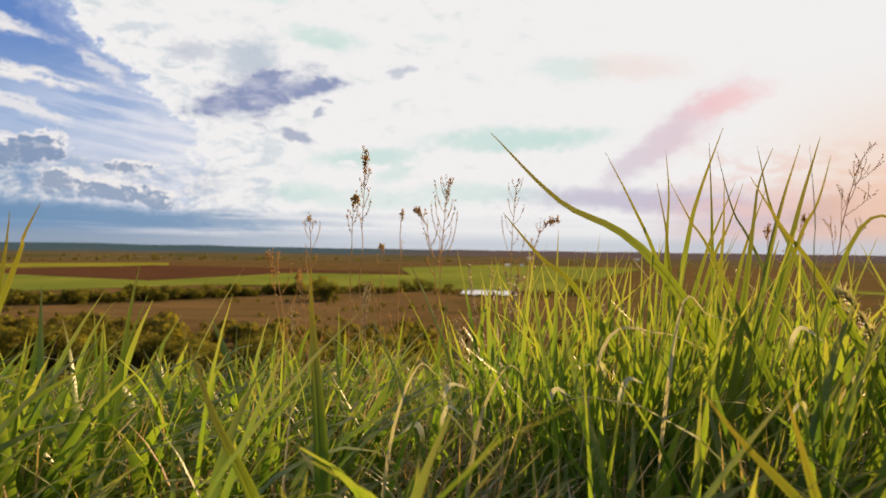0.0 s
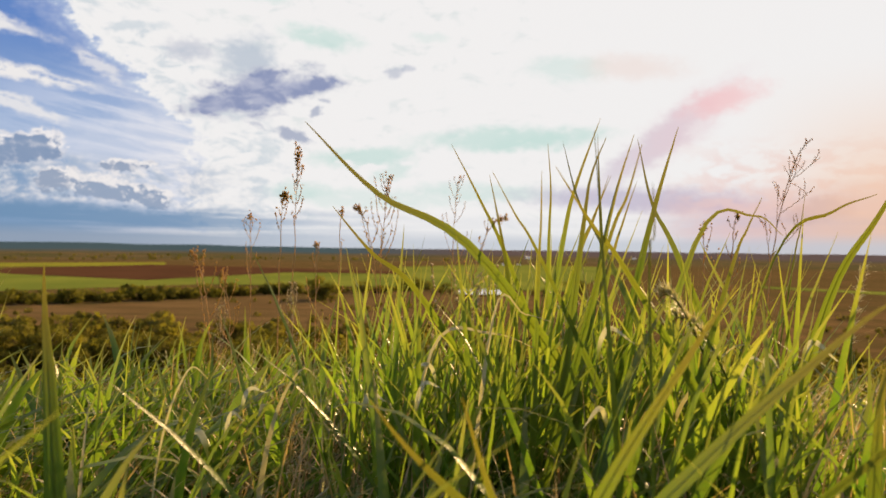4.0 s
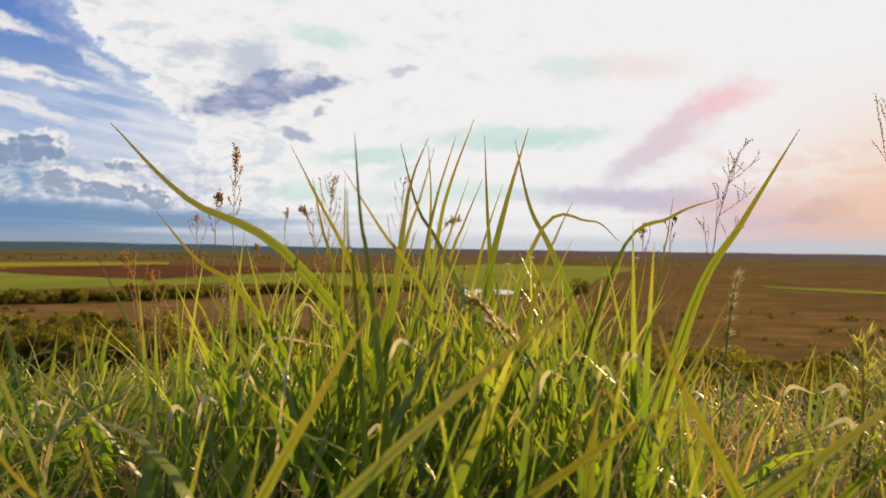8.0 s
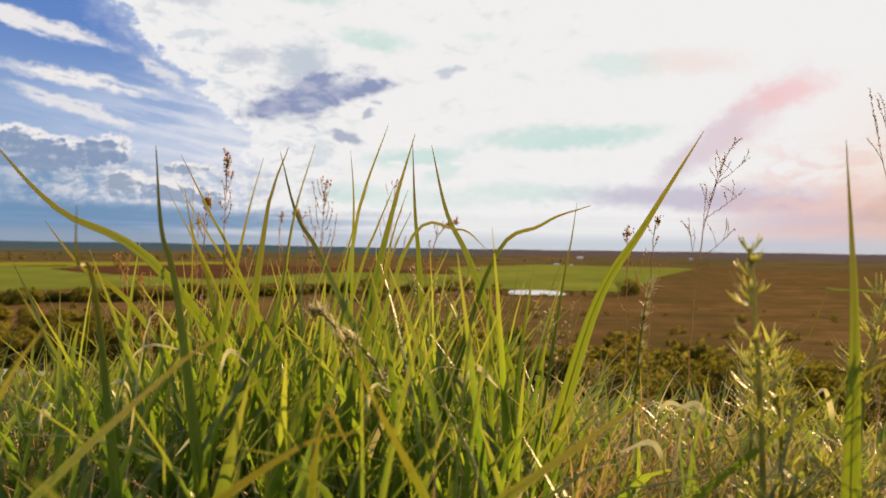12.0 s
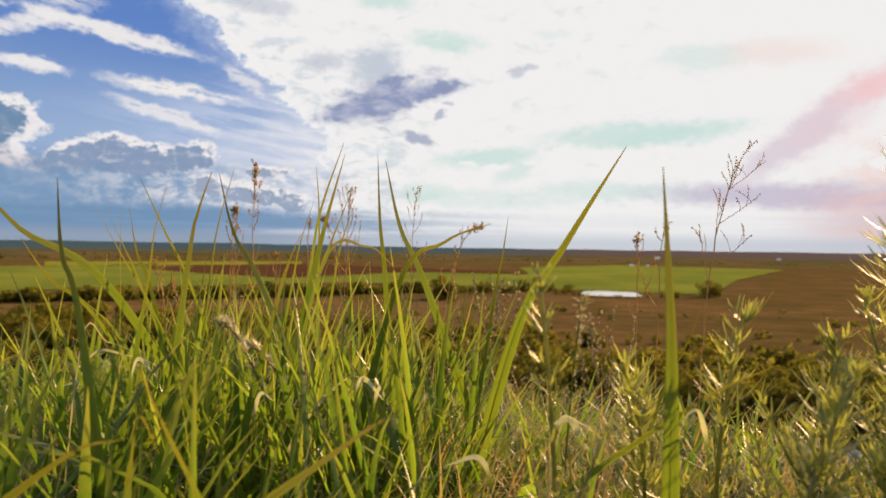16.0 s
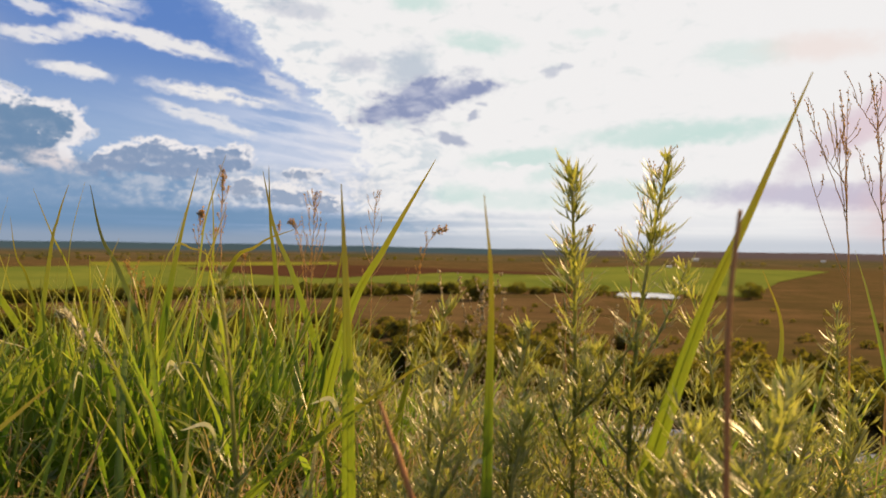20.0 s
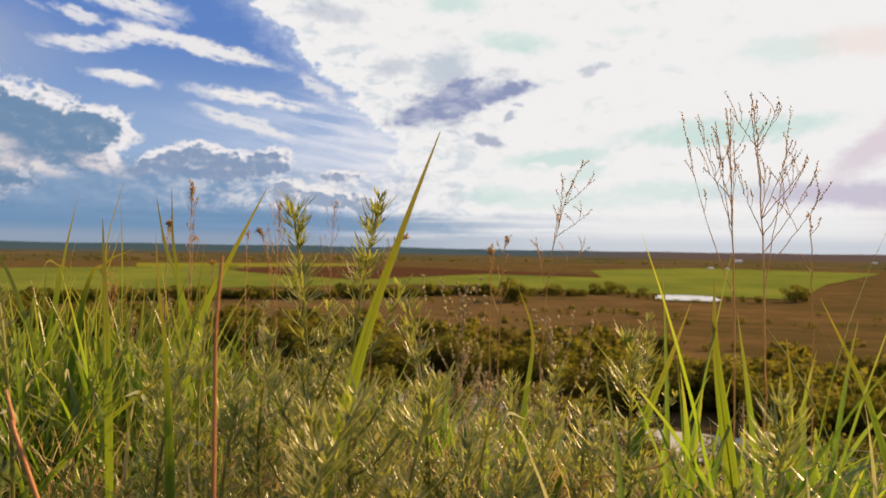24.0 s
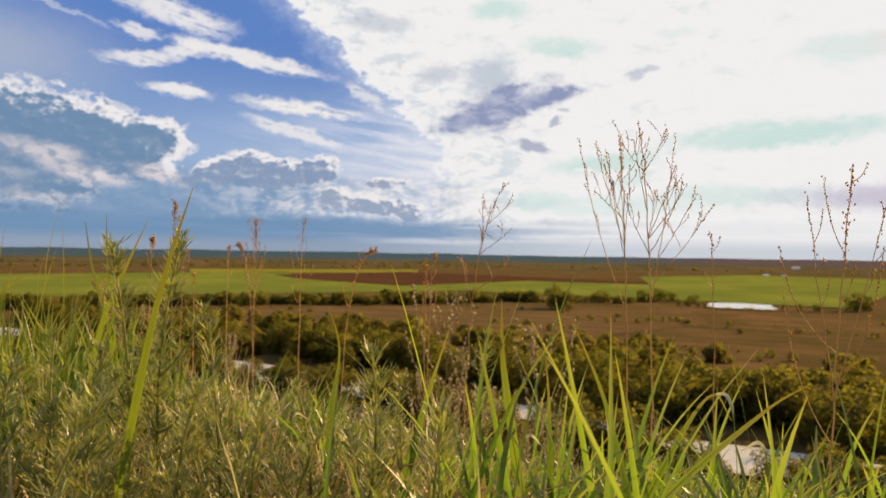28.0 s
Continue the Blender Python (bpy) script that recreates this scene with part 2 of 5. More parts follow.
    col = lay(col, blob(18.6, 9.0, 5.4, 1.15, 38.0, 0.55, 0.7), (0.60, 0.56, 0.70), 0.7)
    col = lay(col, blob(21.6, 11.0, 4.6, 1.5, 36.0, 0.7, 0.6), (0.74, 0.60, 0.70), 0.55)
    col = lay(col, blob(24.6, 12.8, 2.7, 1.1, 12.0, 0.6, 0.8), (0.86, 0.56, 0.62), 0.7)
    col = lay(col, blob(17.4, 16.0, 3.6, 1.0, -6.0, 0.7, 0.8), (0.80, 0.69, 0.69), 0.5)
    col = lay(col, n.math("MULTIPLY", n.math("MULTIPLY", n.span(az, 18.0, 25.0), n.span(wel, 10.5, 6.5)), n.span(thin, 0.42, 0.60)), (0.80, 0.60, 0.60), 0.55)
    col = lay(col, blob(31.5, 3.5, 2.4, 0.8, 12.0, 0.5, 1.2), (0.52, 0.40, 0.46), 0.6)
    # orange glow of lens flare, laid into the sky colour low at the right
    col = lay(col, n.math("MULTIPLY", n.span(az, 24.0, 37.0), n.span(el, 16.0, 3.0)), (0.86, 0.58, 0.42), 0.7)
    # streaks of haze along the horizon
    bars = n.noise(n.vec(n.math("MULTIPLY", az, 0.03), n.math("MULTIPLY", el, 0.75)), 1.6, 6.0, 0.58)
    band = n.math("MULTIPLY", n.span(wel, 3.6, 2.6), n.span(az, 0.0, -26.0, 0.12, 1.0))
    col = lay(col, n.math("MULTIPLY", band, n.span(bars, 0.36, 0.54, 0.25, 1.0)), (0.15, 0.29, 0.50), 0.92)
    col = lay(col, n.span(el, 1.9, 0.5), n.mix(n.span(az, -8.0, -34.0), (0.50, 0.58, 0.70), (0.29, 0.37, 0.50)), 0.8)
    # overhead and behind: broken cloud over blue
    back = n.mix(n.span(thin, 0.40, 0.62), (0.22, 0.36, 0.62), (0.72, 0.75, 0.80))
    away = n.math("MAXIMUM", n.span(n.math("ABSOLUTE", az), 70.0, 110.0), n.span(el, 32.0, 50.0))
    col = n.mix(away, col, back)
    col = n.mix(n.span(el, -0.5, -4.0), col, (0.10, 0.09, 0.06))
    glow = n.add("ShaderNodeBackground")
    n.put(glow, "Color", col), n.put(glow, "Strength", 0.453)
    out = n.add("ShaderNodeOutputWorld")
    n.put(out, 0, glow.outputs[0])


build_sky()
sun = new("sun", bpy.data.lights.new("sun", "SUN"))
sun.data.energy, sun.data.angle, sun.data.color = 5.0, radians(0.6), (1.0, 0.67, 0.35)
sa, se = radians(SUN_AZ), radians(SUN_EL)
sun.matrix_world = look((0, 0, 0), (-math.sin(sa) * math.cos(se), -math.cos(sa) * math.cos(se), -math.sin(se)))

# ---------------------------------------------------------------- materials


def material(name, paint, rough=0.8, spec=0.3, through_light=0.0, bump=None, metal=0.0):
    """paint(net) gives the colour; bump(net) the relief and its strength; through_light: share of light let through a leaf."""
    mat = bpy.data.materials.new(name)
    mat.use_nodes = True
    n = Net(mat.node_tree)
    col = paint(n)
    b = n.add("ShaderNodeBsdfPrincipled")
    n.put(b, "Base Color", col if isinstance(col, bpy.types.NodeSocket) else (*col, 1.0))
    n.put(b, "Roughness", rough(n) if callable(rough) else rough)
    n.put(b, "Specular IOR Level", spec)
    n.put(b, "Metallic", metal)
    if bump:
        h, dist = bump(n)
        k = n.add("ShaderNodeBump")
        n.put(k, "Strength", 0.6), n.put(k, "Distance", dist), n.put(k, "Height", h)
        n.put(b, "Normal", k.outputs[0])
    end = b.outputs[0]
    if through_light:
        t = n.add("ShaderNodeBsdfTranslucent")
        if isinstance(col, bpy.types.NodeSocket):
            n.put(t, "Color", n.mix(1.0, col, (1.28, 1.34, 0.7), "MULTIPLY"))
        m = n.add("ShaderNodeMixShader")
        n.put(m, 0, through_light), n.put(m, 1, end), n.put(m, 2, t.outputs[0])
        end = m.outputs[0]
    out = n.add("ShaderNodeOutputMaterial")
    n.put(out, 0, end)
    return mat


def attr(n, name):
    return n.add("ShaderNodeAttribute", attribute_name=name).outputs["Fac"]


def where(n):
    return n.add("ShaderNodeTexCoord").outputs["Object"]


def leaf_paint(low, high, tip, mottled=0.35):
    def paint(n):
        v, a = attr(n, "vary"), attr(n, "along")
        col = n.mix(v, low, high)
        col = n.mix(n.span(a, 0.55, 1.0, 0.0, 0.6), col, tip)
        mottle = n.noise(where(n), 160.0, 3.0)
        col = n.mix(n.span(mottle, 0.3, 0.75, 0.0, mottled), col, tip)
        return col
    return paint


def fine_ribs(n):
    return n.noise(where(n), 420.0, 2.0), 0.0006


GRASS = material("grass", leaf_paint((0.051, 0.120, 0.015), (0.155, 0.232, 0.031), (0.26, 0.222, 0.070), 0.18), 0.31, 0.55, 0.62, fine_ribs)
HERO = material("grass_blade", leaf_paint((0.076, 0.136, 0.018), (0.146, 0.196, 0.026), (0.20, 0.125, 0.036), 0.12), 0.32, 0.5, 0.47, fine_ribs)
RIB = material("midrib", leaf_paint((0.16, 0.19, 0.04), (0.23, 0.25, 0.05), (0.28, 0.24, 0.06)), 0.4, 0.5, 0.4, fine_ribs)
DRY = material("dry_grass", leaf_paint((0.30, 0.26, 0.16), (0.50, 0.46, 0.34), (0.42, 0.37, 0.25)), 0.38, 0.6, 0.35, fine_ribs)


# green leaf; the white end is the sky's glint on its bend, painted as colour
def glinting(n):
    green = n.mix(attr(n, "vary"), (0.085, 0.125, 0.024), (0.16, 0.19, 0.05))
    pale = n.mix(n.noise(where(n), 160.0, 3.0), (0.34, 0.33, 0.27), (0.56, 0.54, 0.47))
    return n.mix(n.span(attr(n, "along"), 0.82, 0.88), green, pale)


PALE = material("pale_leaf", glinting, 0.35, 0.6, 0.35, fine_ribs)
THATCH = material("thatch", leaf_paint((0.24, 0.145, 0.066), (0.45, 0.33, 0.17), (0.41, 0.30, 0.16)), 0.5, 0.4, 0.35, fine_ribs)
WORMWOOD = material("wormwood", leaf_paint((0.105, 0.128, 0.026), (0.235, 0.244, 0.066), (0.42, 0.39, 0.20)), 0.34, 0.7, 0.55, fine_ribs)
STALK = material("stalk", leaf_paint((0.34, 0.21, 0.10), (0.48, 0.32, 0.16), (0.50, 0.34, 0.17)), 0.55, 0.5, 0.4, fine_ribs)
SEED = material("seed", leaf_paint((0.34, 0.21, 0.07), (0.56, 0.37, 0.14), (0.44, 0.28, 0.10)), 0.6, 0.4, 0.6, fine_ribs)
HUSK = material("husk", leaf_paint((0.16, 0.11, 0.065), (0.26, 0.19, 0.12), (0.30, 0.22, 0.14)), 0.6, 0.3, 0.3, fine_ribs)
CHAFF = material("chaff", leaf_paint((0.30, 0.24, 0.16), (0.52, 0.45, 0.34), (0.46, 0.38, 0.27)), 0.55, 0.4, 0.5, fine_ribs)
RED_STEM = material("red_stem", leaf_paint((0.30, 0.12, 0.05), (0.36, 0.16, 0.07), (0.36, 0.18, 0.07)), 0.5, 0.4, 0.15, fine_ribs)


def soil_paint(n):
    w = where(n)
    col = n.mix(n.noise(w, 14.0, 6.0), (0.06, 0.042, 0.025), (0.16, 0.11, 0.06))
    far = n.mix(n.span(n.noise(w, 0.011, 6.0, 0.6), 0.38, 0.62), (0.086, 0.056, 0.026), (0.114, 0.072, 0.034))
    far = n.mix(n.span(n.noise(w, 0.05, 6.0, 0.65), 0.38, 0.62, 0.0, 0.8), far, (0.058, 0.046, 0.018))
    far = n.mix(n.span(n.noise(w, 0.6, 5.0, 0.6), 0.5, 0.75, 0.0, 0.5), far, (0.055, 0.042, 0.012))
    sep = n.add("ShaderNodeSeparateXYZ")
    n.put(sep, 0, w)
    line = n.noise(n.vec(n.math("MULTIPLY", sep.outputs[0], 0.008), n.math("MULTIPLY", sep.outputs[1], 0.10)), 1.0, 5.0, 0.62)
    far = n.mix(n.span(line, 0.40, 0.62, 0.0, 0.6), far, (0.044, 0.036, 0.015))
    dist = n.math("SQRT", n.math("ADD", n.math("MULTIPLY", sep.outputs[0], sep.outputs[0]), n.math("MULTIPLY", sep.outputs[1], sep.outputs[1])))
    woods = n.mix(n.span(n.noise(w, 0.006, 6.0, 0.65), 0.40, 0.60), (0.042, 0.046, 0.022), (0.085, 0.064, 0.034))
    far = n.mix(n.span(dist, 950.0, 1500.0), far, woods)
    # skyline hills turn blue or mauve with distance: haze mixed into the ground colour
    ridge_haze = n.mix(n.span(n.math("DIVIDE", sep.outputs[0], dist), 0.10, -0.20), (0.060, 0.053, 0.062), (0.031, 0.060, 0.086))
    far = n.mix(n.span(dist, 1800.0, 2600.0), far, ridge_haze)
    turf = n.mix(n.span(n.noise(w, 3.0, 5.0, 0.6), 0.35, 0.65), (0.085, 0.085, 0.026), (0.060, 0.085, 0.018))
    col = n.mix(n.span(n.noise(w, 0.9, 4.0, 0.6), 0.35, 0.6, 0.6, 1.0), col, turf)
    near = n.math("MULTIPLY", n.span(sep.outputs[2], -11.0, -5.0), n.span(dist, 300.0, 150.0))
    return n.mix(near, far, col)


def field_paint(a, b, scale=0.03, rows=0.0):
    def paint(n):
        w = where(n)
        col = n.mix(n.span(n.noise(w, scale, 6.0, 0.6), 0.35, 0.65), a, b)
        col = n.mix(n.span(n.noise(w, scale * 14, 4.0), 0.4, 0.8, 0.0, 0.35), col, a)
        if not rows:
            return col
        sep = n.add("ShaderNodeSeparateXYZ")
        n.put(sep, 0, w)
        line = n.noise(n.vec(n.math("MULTIPLY", sep.outputs[0], 0.006), n.math("MULTIPLY", sep.outputs[1], 0.14)), 1.0, 5.0, 0.6)
        return n.mix(n.span(line, 0.40, 0.62, 0.0, rows), col, (0.042, 0.036, 0.016))
    return paint


def clods(n):
    return n.noise(where(n), 30.0, 6.0), 0.02


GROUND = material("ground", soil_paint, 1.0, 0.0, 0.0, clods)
PLOUGHED = material("ploughed", field_paint((0.050, 0.024, 0.015), (0.064, 0.031, 0.019), 0.03, 0.3), 1.0, 0.0)
CROP = material("crop", field_paint((0.080, 0.108, 0.022), (0.120, 0.142, 0.028), 0.012), 1.0, 0.0)
CROP_PALE = material("pale_crop", field_paint((0.115, 0.130, 0.020), (0.150, 0.155, 0.024)), 1.0, 0.0)
FALLOW = material("fallow", field_paint((0.082, 0.054, 0.026), (0.106, 0.071, 0.034), 0.03, 0.5), 1.0, 0.0)
WATER = material("water", field_paint((0.40, 0.41, 0.39), (0.46, 0.47, 0.45), 0.1), 0.06, 1.0, 0.0, lambda n: (n.noise(where(n), 2.5, 4.0), 0.22))
WHITEWASH = material("whitewash", field_paint((0.62, 0.60, 0.55), (0.78, 0.77, 0.72), 0.8), 0.9, 0.2)
TIN = material("tin_roof", field_paint((0.50, 0.50, 0.50), (0.66, 0.66, 0.65), 0.5), 0.45, 0.5)
BARK = material("bark", field_paint((0.05, 0.035, 0.02), (0.09, 0.065, 0.04), 3.0), 0.9, 0.2)


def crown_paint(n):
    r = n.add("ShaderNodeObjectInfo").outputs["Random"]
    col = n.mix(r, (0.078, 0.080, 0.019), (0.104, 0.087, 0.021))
    # paler green where vary is high: sunlit tops painted in, besides random tone
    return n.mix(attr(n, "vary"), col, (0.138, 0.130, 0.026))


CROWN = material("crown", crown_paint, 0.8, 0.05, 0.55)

# ---------------------------------------------------------------- meshes


def mesh_object(name, verts, faces, mat, parent=None, attrs=None, smooth=True):
    me = bpy.data.meshes.new(name)
    me.from_pydata(verts if isinstance(verts, list) else verts.tolist(), [], faces if isinstance(faces, list) else faces.tolist())
    me.materials.append(mat)
    for key, values in (attrs or {}).items():
        me.attributes.new(key, "FLOAT", "POINT").data.foreach_set("value", np.asarray(values, dtype=np.float32))
    if smooth:
        me.polygons.foreach_set("use_smooth", [True] * len(me.polygons))
    me.update()
    ob = new(name, me)
    if parent is not None:
        ob.parent = parent
    return ob


RNG = np.random.default_rng(7)


def ribbons(base, height, heading, lean, bow, width, twist, segs=6, vary=None, power=1.6, fold=0.25):
    """Blades: arrays of feet (n, 3), lengths, compass headings of the lean, lean at the foot and added lean at the tip in radians, widths, twists."""
    base = np.asarray(base, float)
    m = len(base)
    height, heading, lean, bow, width, twist = (np.broadcast_to(np.asarray(v, float), (m,)) for v in (height, heading, lean, bow, width, twist))
    vary = RNG.random(m) if vary is None else np.broadcast_to(vary, (m,))
    t = np.linspace(0, 1, segs + 1)
    mid = (t[1:] + t[:-1]) / 2
    ang = lean[:, None] + bow[:, None] * mid[None] ** power
    step = height[:, None] / segs
    out = np.concatenate([np.zeros((m, 1)), np.cumsum(np.sin(ang) * step, 1)], 1)
    up = np.concatenate([np.zeros((m, 1)), np.cumsum(np.cos(ang) * step, 1)], 1)
    ca, sa_ = np.cos(heading)[:, None], np.sin(heading)[:, None]
    centre = np.stack([base[:, 0:1] + out * ca, base[:, 1:2] + out * sa_, base[:, 2:3] + up], -1)
    shape = np.minimum(1.0, 0.55 + 1.6 * t) * (1 - t ** 2.6) + 0.04
    w = width[:, None] * shape[None] / 2
    tw = heading[:, None] + math.pi / 2 + twist[:, None] * (0.4 + t[None])
    side = np.stack([np.cos(tw), np.sin(tw), 0 * tw], -1)
    sink = np.stack([-ca * np.ones_like(w), -sa_ * np.ones_like(w), 0 * w], -1) * (w * fold)[..., None]
    v = np.stack([centre - side * w[..., None], centre + sink, centre + side * w[..., None]], 2)   # m, segs+1, 3, xyz
    k = (np.arange(m)[:, None, None] * (segs + 1) + np.arange(segs)[None, :, None]) * 3 + np.arange(2)[None, None, :]
    faces = np.stack([k, k + 1, k + 4, k + 3], -1).reshape(-1, 4)
    along = np.broadcast_to(t[None, :, None], (m, segs + 1, 3)).ravel()
    return v.reshape(-1, 3), faces, {"along": along, "vary": np.repeat(vary, (segs + 1) * 3)}


def joined(*packs):
    verts, faces, attrs, at = [], [], {"along": [], "vary": []}, 0
    for v, f, a in packs:
        verts.append(v), faces.append(f + at)
        for key in attrs:
            attrs[key].append(a[key])
        at += len(v)
    return np.concatenate(verts), np.concatenate(faces), {key: np.concatenate(x) for key, x in attrs.items()}


def tube(points, radii, sides=6, vary=0.5):
    """A round stem along points."""
    p = np.asarray(points, float)
    d = np.gradient(p, axis=0)
    d /= np.linalg.norm(d, axis=1, keepdims=True) + 1e-9
    a = np.cross(d, [0.31, 0.95, 0.05])
    a /= np.linalg.norm(a, axis=1, keepdims=True) + 1e-9
    b = np.cross(d, a)
    q = np.linspace(0, 2 * math.pi, sides, endpoint=False)
    r = np.asarray(radii, float)[:, None, None]
    v = p[:, None] + r * (np.cos(q)[None, :, None] * a[:, None] + np.sin(q)[None, :, None] * b[:, None])
    i = np.arange(len(p) - 1)[:, None] * sides
    j = np.arange(sides)[None]
    k = (j + 1) % sides
    faces = np.stack([i + j, i + k, i + sides + k, i + sides + j], -1).reshape(-1, 4)
    along = np.repeat(np.linspace(0, 1, len(p)), sides)
    return v.reshape(-1, 3), faces, {"along": along, "vary": np.full(len(p) * sides, vary)}


def grains(centres, size, vary=None, long=1.4):
    """Small eight-sided seed capsules."""
    c = np.asarray(centres, float)
    m = len(c)
    s = np.broadcast_to(np.asarray(size, float), (m,))[:, None, None]
    unit = np.array([[1, 0, 0], [0, 1, 0], [-1, 0, 0], [0, -1, 0], [0, 0, long], [0, 0, -long]], float)
    spin = RNG.normal(0, 0.35, (m, 1, 3))
    v = c[:, None] + s * (unit[None] + np.cross(np.broadcast_to(unit, (m, 6, 3)), spin))
    tri = np.array([[0, 1, 4], [1, 2, 4], [2, 3, 4], [3, 0, 4], [1, 0, 5], [2, 1, 5], [3, 2, 5], [0, 3, 5]])
    faces = (np.arange(m)[:, None, None] * 6 + tri[None]).reshape(-1, 3)
    vary = RNG.random(m) if vary is None else vary
    return v.reshape(-1, 3), faces, {"along": np.tile(np.full(6, 0.3), m), "vary": np.repeat(vary, 6)}


# ---------------------------------------------------------------- the land
FLOOR = -25.0


def smooth(v, a, b):
    q = np.clip((v - a) / (b - a), 0, 1)
    return q * q * (3 - 2 * q)


def land(x, y):
    """Height of the ground: a bank top, a steep slope, the valley floor, low hills at the skyline."""
    x, y = np.asarray(x, float), np.asarray(y, float)
    crest = 0.88 - 0.10 * smooth(x, 0.25, 0.95)
    fall = np.maximum(y - crest, 0)
    near = -fall * 0.60 * smooth(fall, -0.4, 1.2) + 0.012 * np.sin(9 * x + 3 * y) * np.cos(7 * y)
    z = np.maximum(near, FLOOR)
    r = np.hypot(x, y)
    az = np.degrees(np.arctan2(x, y))
    rise = 26.0 + 9.0 * smooth(-az, 8, 30) * (1 + 0.3 * np.sin(az * 0.55) + 0.2 * np.sin(az * 1.7)) + 1.5 * np.sin(az * 0.8)
    return np.where(y > 60, z + rise * smooth(r, 1300, 4600), z)


def build_ground():
    u = np.linspace(-1, 1, 281)
    xs = 4900 * np.sinh(10.5 * u) / math.sinh(10.5)
    w = np.linspace(0, 1, 300)
    ys = np.concatenate([np.linspace(-400, -1.5, 12), -1.0 + 4900 * np.sinh(10.0 * w) / math.sinh(10.0)])
    gx, gy = np.meshgrid(xs, ys)
    v = np.stack([gx, gy, land(gx, gy)], -1).reshape(-1, 3)
    i = np.arange(len(ys) - 1)[:, None] * len(xs) + np.arange(len(xs) - 1)[None]
    f = np.stack([i, i + 1, i + 1 + len(xs), i + len(xs)], -1).reshape(-1, 4)
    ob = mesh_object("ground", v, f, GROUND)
    tagged(ob, "brown earth of a hilltop, falling to a wide farmed valley", "ground", kind="structure")


build_ground()


def polar(az, d):
    return d * math.sin(radians(az)), d * math.cos(radians(az))


def field(name, corners, mat, label, lift=0.15, category="field"):
    """A flat plot on the valley floor; corners as (degrees right of ahead, metres away)."""
    bm = bmesh.new()
    ring = [polar(a, d) for a, d in corners]
    bm.faces.new([bm.verts.new((x, y, FLOOR + lift)) for x, y in ring])
    if bm.faces[:][0].normal.z < 0:
        bmesh.ops.reverse_faces(bm, faces=bm.faces[:])
    bmesh.ops.triangulate(bm, faces=bm.faces[:])
    me = bpy.data.meshes.new(name)
    bm.to_mesh(me)
    bm.free()
    me.materials.append(mat)
    tagged(new(name, me), label, category, kind="structure")


field("field_green_left", [(-70, 760), (-36, 830), (-34, 640), (-25.5, 500), (-13, 640), (-13, 470), (-25, 420), (-50, 390), (-70, 400)], CROP, "green field of young crop in the valley")
field("field_green_strip", [(-44, 960), (-24, 1010), (-24, 860), (-36, 800), (-44, 800)], CROP_PALE, "narrow pale green strip of crop")
field("field_ploughed", [(-37, 720), (-25.1, 880), (-13.1, 750), (-3, 660), (-3, 610), (-13.1, 640), (-25.5, 490), (-35, 620)], PLOUGHED, "dark red-brown ploughed field", 0.3)
field("field_green_right", [(-21, 520), (-13, 620), (-3, 600), (-4, 830), (5, 1080), (18, 1000), (14.5, 600), (12.5, 385), (-6, 400), (-21, 430)], CROP, "broad green crop field in the valley", 0.45)
field("field_fallow", [(-60, 300), (-20, 305), (0, 335), (2, 260), (-10, 190), (-60, 190)], FALLOW, "brown fallow field behind the river trees")
field("field_strip_right", [(27, 535), (37, 515), (37, 478), (28, 500)], CROP, "narrow pale green strip of crop", 0.3)
field("pond", [(1.6, 345), (3.0, 341), (6.8, 344), (7.0, 352), (6.4, 380), (4.0, 384), (1.9, 378)], WATER, "small bright pond among fields", 0.5, "pond")


def river_y(x):
    """The river's course: how far off it runs, along the valley."""
    x = np.asarray(x, float)
    return 99 + 0.16 * np.maximum(-52 - x, 0) - 15 * smooth(x, -26, 10) - 0.22 * np.maximum(x - 10, 0) + 2 * np.sin(x * 0.06)


def build_river():
    x = np.linspace(-215, 165, 60)
    y = river_y(x)
    half = 5.5 + 1.5 * np.sin(x * 0.05)
    v = np.concatenate([np.stack([x, y - half, 0 * x + FLOOR + 0.4], -1), np.stack([x, y + half, 0 * x + FLOOR + 0.4], -1)])
    i = np.arange(59)
    ob = mesh_object("river", v, np.stack([i, i + 1, i + 61, i + 60], -1), WATER)
    tagged(ob, "still river reflecting the bright sky below the bank", "river", kind="structure")


build_river()

# ---------------------------------------------------------------- trees of the valley


def leafy(name, v, out, vary, parent=None):
    """A crown of leaf clumps, four corners each; out: the way from the crown's middle at each clump, which rounds its shading."""
    q = v.reshape(-1, 4, 3)
    face = np.cross(q[:, 1] - q[:, 0], q[:, 2] - q[:, 1])
    turned = np.einsum("ij,ij->i", face, out) < 0
    q[turned] = q[turned][:, ::-1]
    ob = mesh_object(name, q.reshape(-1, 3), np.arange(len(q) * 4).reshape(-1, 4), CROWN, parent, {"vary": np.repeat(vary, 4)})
    out = out / (np.linalg.norm(out, axis=1, keepdims=True) + 1e-9)
    ob.data.normals_split_custom_set_from_vertices(np.repeat(out, 4, axis=0).tolist())
    return ob


